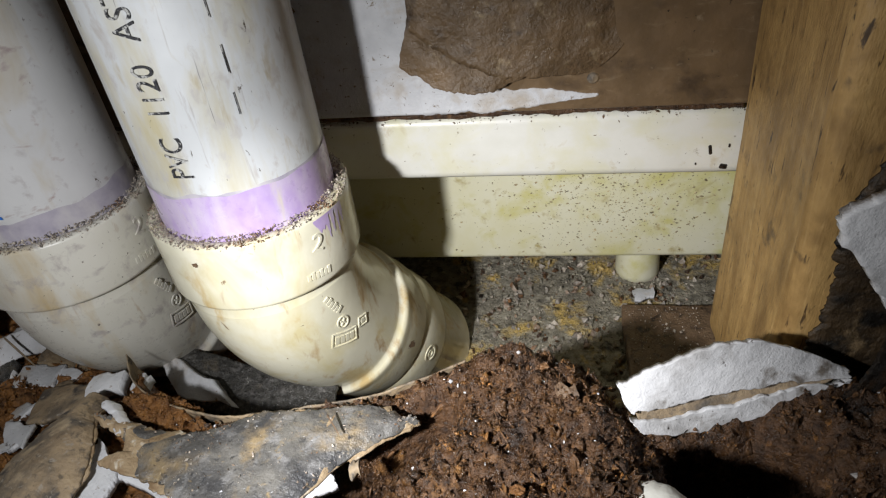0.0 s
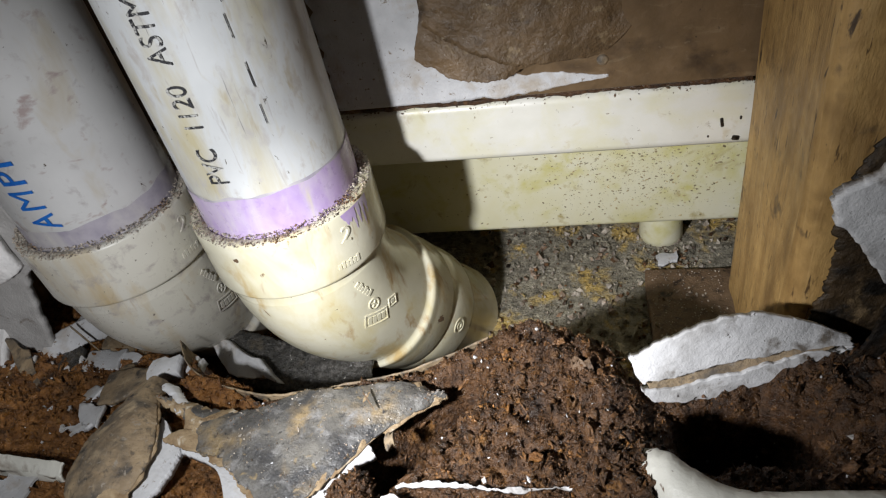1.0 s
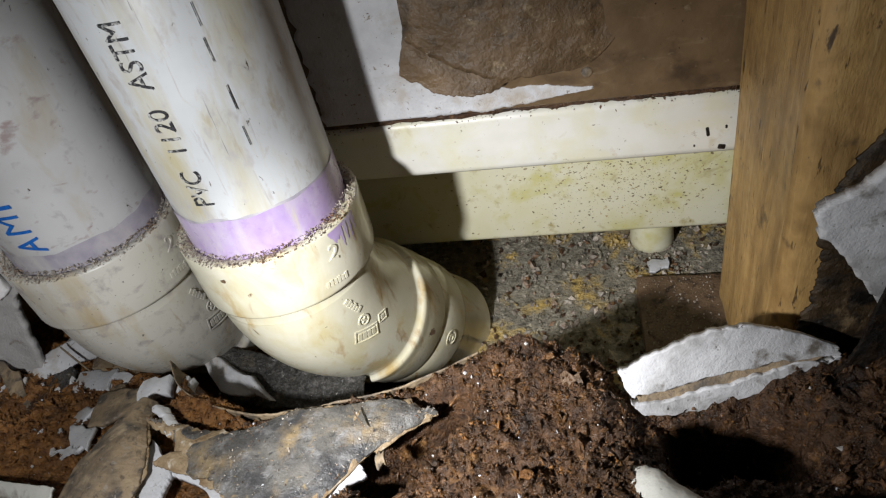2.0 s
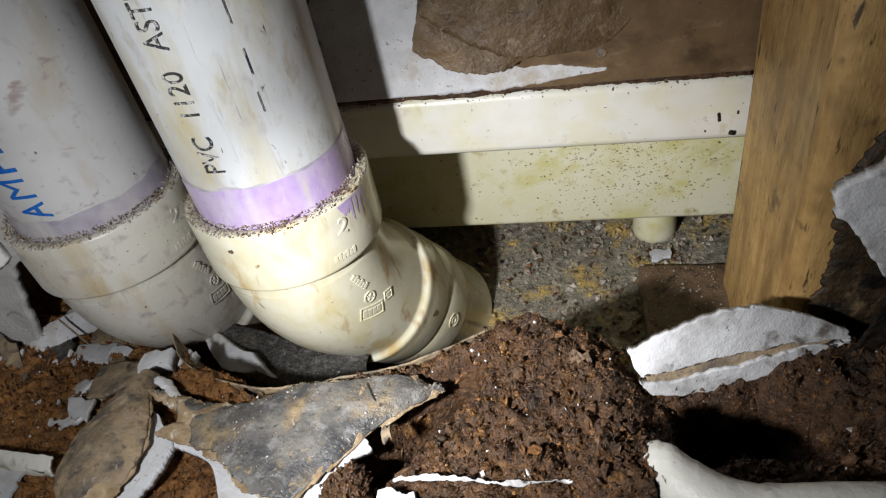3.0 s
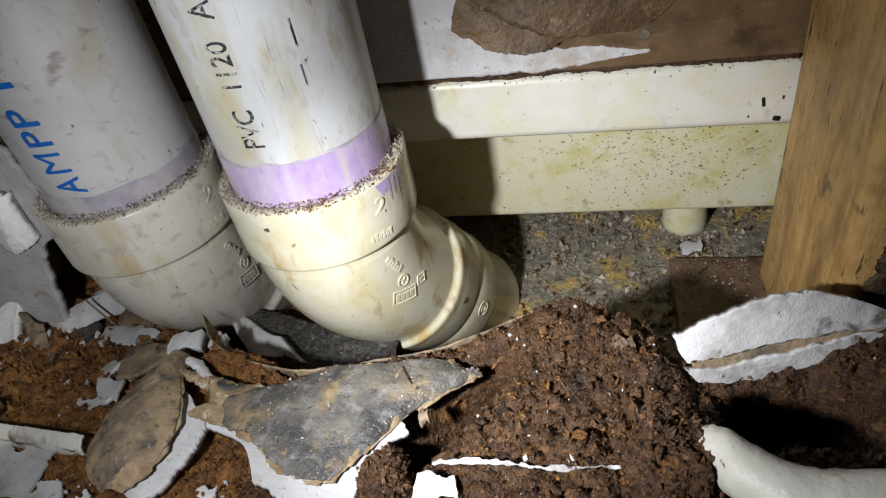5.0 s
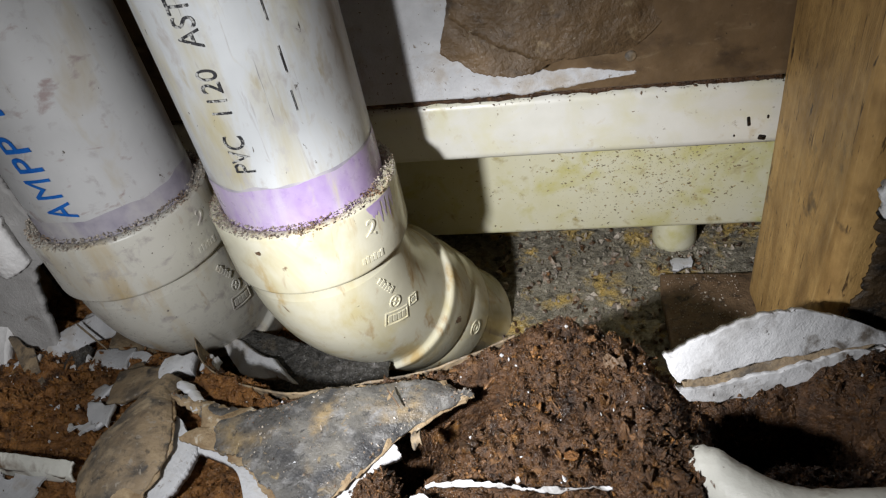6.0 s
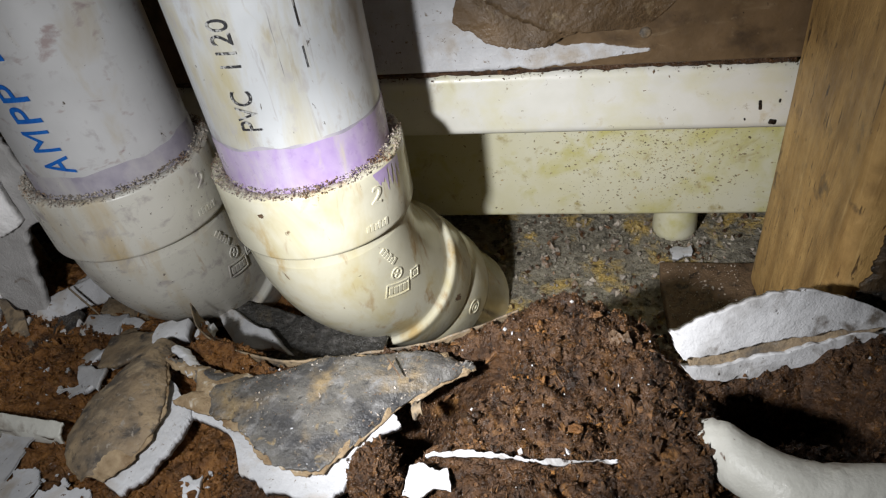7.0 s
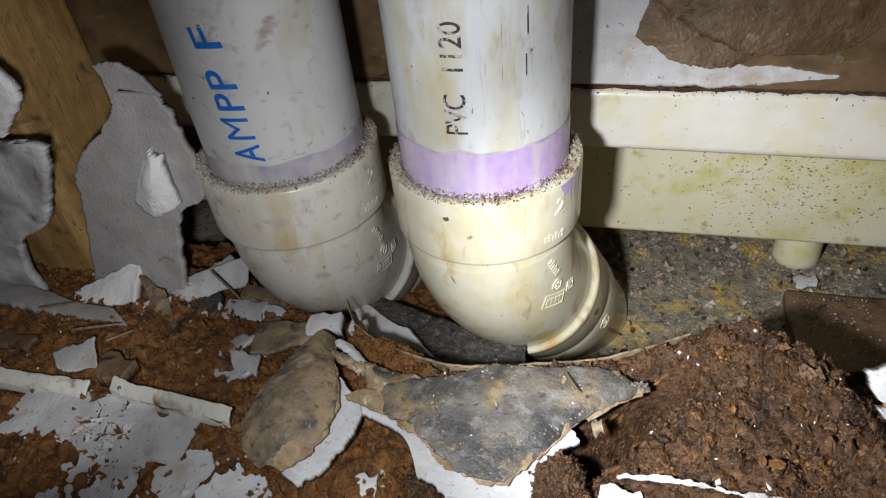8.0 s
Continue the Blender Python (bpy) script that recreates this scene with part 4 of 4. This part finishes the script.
felt = shard("black_sheet", "gritty sheet under the pipes, darkened for shade, with painted glints", "sheet", ((-0.195, 0.195, 0.060), (-0.100, 0.178, 0.052), (-0.098, 0.160, 0.046), (-0.165, 0.166, 0.050)), M_FELT, 0.002, 70.0)
tube = empty("white_conduit", "broken white plastic strip half buried in debris", "conduit")
for pts in ([(-0.345, 0.0990, 0.0880), (-0.300, 0.0990, 0.0875), (-0.270, 0.0990, 0.0870), (-0.2500, 0.1000, 0.0865)], [(-0.2400, 0.1025, 0.0880), (-0.2310, 0.1005, 0.0880), (-0.2130, 0.0995, 0.0875), (-0.1900, 0.0985, 0.0860)]):
    part("strip", sheet([(x, y + 0.0021, z + 0.0018) for x, y, z in pts], [(x, y - 0.0024, z - 0.0006) for x, y, z in pts], 0.0016, 0.0005, 0.0006, 0.0006, 120, 14, pts[0][0] * 50), M_TRIM, tube)
    part("lip", sheet([(x, y - 0.0024, z - 0.0007) for x, y, z in pts], [(x, y - 0.0030, z - 0.0050) for x, y, z in pts], 0.0012, 0.0004, 0.0002, 0.0005, 120, 8, pts[0][0] * 70, (0, -1, 0)), M_TRIM, tube)

# torn wall paper on the heap
big = empty("torn_paper_sheet", "large torn grey mouldy paper sheet with white plaster back", "paper")
FAR = [(-0.1615, 0.1275, 0.0925), (-0.149, 0.1260, 0.0915), (-0.129, 0.1228, 0.0905), (-0.117, 0.1250, 0.0910), (-0.107, 0.1305, 0.0915), (-0.094, 0.1330, 0.0915), (-0.0770, 0.1362, 0.0905), (-0.0675, 0.1375, 0.0895), (-0.0535, 0.1345, 0.0865)]
NEAR = [(-0.1600, 0.1235, 0.0925), (-0.1470, 0.1165, 0.0930), (-0.1370, 0.1055, 0.0920), (-0.1230, 0.1000, 0.0905), (-0.1120, 0.0915, 0.0895), (-0.0955, 0.0885, 0.0890), (-0.0850, 0.0985, 0.0895), (-0.0725, 0.1150, 0.0885), (-0.0525, 0.1325, 0.0860)]
face = sheet([(x, y - 0.0010, z) for x, y, z in FAR], [(x, y + 0.0010, z) for x, y, z in NEAR], 0.0006, 0.0017, 0.0022, 0.0014, 220, 70, 3.0)
big_face = part("paper_face", face, M_PAPER, big, "grey mouldy paper face")
part("paper_fibre", sheet([(x, y - 0.0006, z - 0.0007) for x, y, z in FAR], [(x, y + 0.0002, z - 0.0007) for x, y, z in NEAR], 0.0005, 0.0024, 0.0022, 0.0014, 220, 70, 4.0), M_PAPER_RIM, big, "tan torn paper rim")
# White flecks on the sheet, partly in place of its sparkle.
rnd = random.Random(77)
verts, faces = [], []
for _ in range(420):
    add_crumb(verts, faces, Vector(face[0][rnd.randrange(220 * 70)]) + Vector((0, 0, 0.0002)), 0.00015 + 0.0005 * rnd.random() ** 3, rnd, 1.3)
part("grit", (verts, faces), M_GRIT, big_face, "pale flecks on the paper, partly standing in for sparkle", smooth=False)
part("plaster_back", sheet([(-0.151, 0.1130, 0.0880), (-0.136, 0.110, 0.0875), (-0.122, 0.106, 0.0870), (-0.110, 0.102, 0.0865), (-0.097, 0.100, 0.0865), (-0.090, 0.102, 0.0865), (-0.086, 0.108, 0.0865), (-0.0765, 0.1140, 0.0870)],
     [(-0.1455, 0.1065, 0.0880), (-0.1290, 0.1015, 0.0875), (-0.1195, 0.0895, 0.0850), (-0.1080, 0.0850, 0.0840), (-0.0910, 0.0835, 0.0840), (-0.0855, 0.0885, 0.0850), (-0.0840, 0.0985, 0.0865), (-0.0735, 0.1090, 0.0870)], 0.003, 0.0016, 0.0006, 0.0010, 200, 40, 5.0), M_WHITE, big, "white plaster layer")
part("torn_tongue", sheet([(-0.1625, 0.1310, 0.0935), (-0.1560, 0.1255, 0.0935), (-0.1500, 0.1185, 0.0930)], [(-0.1590, 0.1325, 0.0925), (-0.1515, 0.1275, 0.0925), (-0.1440, 0.1200, 0.0920)], 0.0012, 0.0014, 0.0012, 0.0010, 70, 12, 31.0), M_WHITE, big, "white torn paper strip")
part("torn_fold", sheet([(-0.1495, 0.1082, 0.0935), (-0.1430, 0.1120, 0.0938), (-0.1330, 0.1150, 0.0895)], [(-0.1490, 0.1070, 0.0930), (-0.1400, 0.1050, 0.0930), (-0.1300, 0.1050, 0.0890)], 0.0006, 0.0010, 0.0006, 0.0008, 70, 14, 33.0), M_PAPER_RIM, big, "bare tan torn paper")
flap = empty("torn_paper_flap", "curled tan and grey mouldy paper flap", "paper")
FLAP_L = [(-0.1740, 0.1370, 0.0890), (-0.1755, 0.1265, 0.0920), (-0.1765, 0.1163, 0.0935), (-0.1805, 0.1020, 0.0935), (-0.1780, 0.0870, 0.0905), (-0.1690, 0.0805, 0.0880)]
FLAP_R = [(-0.1660, 0.1370, 0.0885), (-0.1605, 0.1235, 0.0930), (-0.1540, 0.1120, 0.0945), (-0.1510, 0.0990, 0.0935), (-0.1550, 0.0870, 0.0905), (-0.1625, 0.0810, 0.0880)]
part("paper_face", sheet(FLAP_L, FLAP_R, 0.0008, 0.0010, 0.0030, 0.0012, 140, 50, 9.0), M_PAPER_TAN, flap, "tan mottled paper face")
part("paper_fibre", sheet([(x - 0.0006, y, z - 0.0009) for x, y, z in FLAP_L], [(x + 0.0007, y - 0.0002, z - 0.0009) for x, y, z in FLAP_R], 0.0005, 0.0016, 0.0030, 0.0012, 140, 40, 19.0), M_PAPER_RIM, flap, "bare tan torn rim")
part("plaster_back", sheet([(-0.1590, 0.1200, 0.0895), (-0.157, 0.108, 0.0895), (-0.159, 0.095, 0.0880), (-0.167, 0.084, 0.0860)],
     [(-0.1450, 0.1090, 0.0895), (-0.1440, 0.0990, 0.0885), (-0.1495, 0.0860, 0.0870), (-0.1570, 0.0790, 0.0850)], 0.003, 0.0018, 0.0006, 0.0010, 180, 24, 12.0), M_WHITE, flap, "white plaster layer")
skin = empty("paper_edge", "thin curled paper edge standing along the heap", "paper")
EDGE = [(-0.1670, 0.1545, 0.0930), (-0.1600, 0.1450, 0.0890), (-0.1430, 0.1362, 0.0885), (-0.121, 0.1312, 0.0888), (-0.104, 0.1332, 0.0888), (-0.087, 0.1375, 0.0886), (-0.066, 0.1435, 0.0888), (-0.039, 0.1560, 0.0918)]
part("strip", sheet(EDGE, [(x, y + 0.003, z - 0.015) for x, y, z in EDGE], 0.0006, 0.0007, 0, 0.0004, 200, 14, 15.0, (0, 1, 0)), M_PAPER_TAN, skin)
line = empty("white_splinter", "thin white strip stuck in the brown heap", "scrap")
part("strip", sheet([(-0.060, 0.0962, 0.0930), (-0.042, 0.0958, 0.0945), (-0.028, 0.0955, 0.0940), (-0.008, 0.0975, 0.0930)], [(-0.062, 0.0950, 0.0922), (-0.042, 0.0948, 0.0938), (-0.028, 0.0949, 0.0934), (-0.008, 0.0971, 0.0928)], 0.0008, 0.0010, 0, 0.0015, 260, 8, 3.0), M_PLASTER, line)
edge_trim = empty("white_edge_trim", "smooth white plastic edging smeared with brown dirt", "trim")
TRIM = [(0.0078, 0.0985, 0.1090), (0.0125, 0.0935, 0.1105), (0.0205, 0.0850, 0.1118), (0.0308, 0.0795, 0.1125), (0.0525, 0.0800, 0.1132), (0.1150, 0.0850, 0.1125)]
part("edging", sweep([(0.0004, 0.0)] + [(0.0078 * min(1.0, 0.12 + k / 13) + 0.0006 * noise.noise(Vector((k * 0.7, 4, 0))), 0.01 + k / 40) for k in range(40)], lambda s: (curve_at(TRIM, s), Vector((0.25, 0.9, 0)), Vector((0, 0, 0.9))), 32), M_TRIM, edge_trim)


def clod(name, label, c, r, seed, mat, bits):
    """A crumbly lump with loose crumbs sticking to it."""
    bm = bmesh.new()
    bmesh.ops.create_icosphere(bm, subdivisions=6 if bits else 4, radius=1)
    for v in bm.verts:
        d = v.co.normalized()
        k = 1 + 0.30 * noise.noise(d * 1.6 + Vector((seed, 0, 0))) + 0.16 * fractal(d.x * 5, d.y * 5, d.z * 5 + seed, 4) + 0.07 * fractal(d.x * 17, d.y * 17, d.z * 17 + seed, 3)
        v.co = Vector(c) + Vector((d.x * r[0], d.y * r[1], d.z * r[2])) * k
    rnd = random.Random(int(seed * 7))
    spots = [v.co.copy() for v in rnd.sample(bm.verts[:], bits)]
    lump = tagged(part(name, bm, mat), label, "clod", "clods")
    verts, faces = [], []
    for p in spots:
        add_crumb(verts, faces, p, 0.0003 + 0.0011 * rnd.random() ** 3, rnd, 1.6)
    if bits:
        part("crumb_coat", (verts, faces), M_CRUMB if mat is M_SOIL else M_FIBRE, lump, "loose crumbs of rotten wood", smooth=False)


clod("soil_clod", "crumbly brown clod stuck to the white edging", (0.0065, 0.0930, 0.1030), (0.0125, 0.0120, 0.0130), 2.0, M_SOIL, 1500)
clod("soil_clod", "reddish brown rotten wood clod on the heap", (-0.078, 0.0930, 0.0840), (0.008, 0.009, 0.008), 8.0, M_SOIL, 800)
clod("soil_clod", "small orange crumb of rotten wood", (-0.019, 0.1055, 0.0945), (0.0022, 0.0016, 0.0012), 14.0, M_FIBRE, 0)
clod("soil_clod", "orange-brown clod under the curled paper edge", (-0.1500, 0.1360, 0.0815), (0.0165, 0.0060, 0.0080), 11.0, M_FIBRE, 1100)


# ---- loose crumbs, flecks and splinters ----
def scatter(name, label, count, x0, x1, y0, y1, sizes, mat, seed, stretch=1.0, lift=0.0, where=None):
    rnd = random.Random(seed)
    verts, faces = [], []
    while count:
        x, y = rnd.uniform(x0, x1), rnd.uniform(y0, y1)
        if noise.noise(Vector((x * 60, y * 60, seed))) < rnd.uniform(-0.6, 0.3) or (where and not where(x, y)):
            continue
        size = sizes[0] + (sizes[1] - sizes[0]) * rnd.random() ** 3
        add_crumb(verts, faces, Vector((x, y, soil_at(x, y) + size * 0.3 + lift)), size, rnd, stretch)
        count -= 1
    tagged(part(name, (verts, faces), mat, smooth=False), label, "debris", kind="stuff")


def add_chunk(verts, faces, c, size, rnd):
    k = len(verts)
    m = Euler((rnd.uniform(0, 6.3), rnd.uniform(0, 6.3), rnd.uniform(0, 6.3))).to_matrix()
    s = Vector((size * rnd.uniform(0.8, 2.4), size * rnd.uniform(0.4, 0.9), size * rnd.uniform(0.3, 0.8)))
    bm = bmesh.new()
    bmesh.ops.create_icosphere(bm, subdivisions=2, radius=1)
    off = rnd.uniform(0, 99)
    for v in bm.verts:
        q = v.co * (1 + 0.45 * noise.noise(v.co * 1.7 + Vector((off, 0, 0))) + 0.25 * noise.noise(v.co * 4 + Vector((0, off, 0))))
        verts.append(tuple(c + m @ Vector((q.x * s.x, q.y * s.y, q.z * s.z))))
    bm.verts.index_update()
    faces.extend(tuple(k + v.index for v in f.verts) for f in bm.faces)
    bm.free()


def chunks(name, label, count, x0, x1, y0, y1, mat, seed):
    rnd = random.Random(seed)
    verts, faces = [], []
    while count:
        x, y = rnd.uniform(x0, x1), rnd.uniform(y0, y1)
        if y > rim_y(x) + 0.003:
            continue
        size = 0.0007 + 0.0017 * rnd.random() ** 3
        add_chunk(verts, faces, Vector((x, y, soil_at(x, y) + size * 0.15)), size, rnd)
        count -= 1
    tagged(part(name, (verts, faces), mat, smooth=False), label, "debris", kind="stuff")


chunks("soil_chunks", "dark lumps of crumbled rotten wood", 850, -0.125, 0.12, 0.04, 0.165, M_CRUMB, 31)
chunks("fibre_chunks", "orange-brown lumps of rotted fibre", 450, -0.34, -0.12, 0.04, 0.19, M_FIBRE, 32)
on_heap = lambda x, y: y < rim_y(x) + 0.006
scatter("soil_crumbs", "dark brown crumbs of rotten wood", 22000, -0.13, 0.13, 0.03, 0.175, (0.0002, 0.0012), M_CRUMB, 1, 1.0, 0.0, on_heap)
scatter("fibre_crumbs", "orange-brown rotted wood splinters", 9000, -0.36, -0.12, 0.03, 0.19, (0.0003, 0.0014), M_FIBRE, 2, 1.8, 0.0, on_heap)
scatter("wood_strands", "dark stringy strands of rotten wood", 9000, -0.13, 0.11, 0.04, 0.165, (0.00015, 0.0006), M_CRUMB, 8, 4.0, 0.0003, on_heap)
scatter("fibre_strands", "orange-brown stringy wood fibres", 6000, -0.36, -0.12, 0.04, 0.19, (0.00015, 0.0006), M_FIBRE, 9, 4.5, 0.0003, on_heap)
scatter("white_flecks", "tiny white plaster flecks in the debris", 800, -0.36, 0.10, 0.03, 0.19, (0.0002, 0.0011), M_WHITE, 3, 1.3, 0.0004)


def flecks_on_floor(count, seed):
    rnd = random.Random(seed)
    verts, faces = [], []
    for _ in range(count):
        c = Vector((rnd.uniform(-0.07, 0.10), rnd.uniform(0.17, 0.33), 0.0012))
        add_crumb(verts, faces, c, 0.0003 + 0.0027 * rnd.random() ** 3.5, rnd)
    return verts, faces


def crumbs_on_floor(count, seed):
    rnd = random.Random(seed)
    verts, faces = [], []
    while count:
        x, y = rnd.uniform(-0.07, 0.12), rnd.uniform(0.165, 0.34)
        if noise.noise(Vector((x * 45, y * 45, 3))) < rnd.uniform(-0.5, 0.4):
            continue
        add_crumb(verts, faces, Vector((x, y, 0.0009)), 0.0003 + 0.0021 * rnd.random() ** 3, rnd, 1.2)
        count -= 1
    return verts, faces


tagged(part("floor_crumbs", crumbs_on_floor(2200, 15), M_CONCRETE, smooth=False), "loose dirt crumbs on the dark floor", "grit", kind="stuff")
tagged(part("floor_dirt", crumbs_on_floor(700, 16), M_CRUMB, smooth=False), "brown crumbs fallen on the dark floor", "grit", kind="stuff")
tagged(part("floor_grit", flecks_on_floor(1500, 5), M_GRIT, smooth=False), "pale grit scattered on the dark floor", "grit", kind="stuff")


def paint_patch(x0, x1, y0, y1, seed, cut):
    """A broken skin of white paint: a thin sheet with torn holes."""
    def worth(x, y):
        e = min(x - x0, x1 - x, y - y0, y1 - y) / 0.012
        return 0.8 * noise.noise(Vector((x * 70 + seed, y * 70, 0))) + 0.5 * fractal(x * 220, y * 220, seed, 3) + min(e, 1.0) * 0.9 - cut

    n, m = int((x1 - x0) / 0.0006), int((y1 - y0) / 0.0006)
    verts, faces = grid(n, m, lambda u, v: (x0 + (x1 - x0) * u, y0 + (y1 - y0) * v, 0.0))
    value = [worth(x, y) for x, y, _ in verts]
    keep = [f for f in faces if sum(value[i] > 0 for i in f) >= 2]
    h, top = 0.0002, []
    for (x, y, _), w in zip(verts, value):
        if w < 0:
            gx, gy = (worth(x + h, y) - w) / h, (worth(x, y + h) - w) / h
            k = min(-w / max(gx * gx + gy * gy, 1e-6), 0.0005 / max(math.hypot(gx, gy), 1e-6))
            x, y = x + gx * k, y + gy * k
        top.append((x, y, max(soil_height(x, y) + 0.0024, soil_at(x, y) + 0.0004) + 0.0012 * noise.noise(Vector((x * 90, y * 90, seed)))))
    k = len(top)
    return top + [(x, y, z - 0.0008) for x, y, z in top], keep + [tuple(k + i for i in reversed(f)) for f in keep]


for k, bx in enumerate(((-0.275, -0.200, 0.078, 0.1000, 0.02), (-0.245, -0.180, 0.050, 0.090, 0.70), (-0.200, -0.130, 0.050, 0.086, 0.95), (-0.36, -0.26, 0.050, 0.080, 0.85), (-0.20, -0.10, 0.030, 0.064, 0.9), (-0.225, -0.190, 0.108, 0.140, 0.95))):
    tagged(part("paint_skin", paint_patch(*bx[:4], 3.0 + k, bx[4]), M_WHITE, smooth=False), "broken white paint skin lying on rotted fibre", "paint", "paint skins")
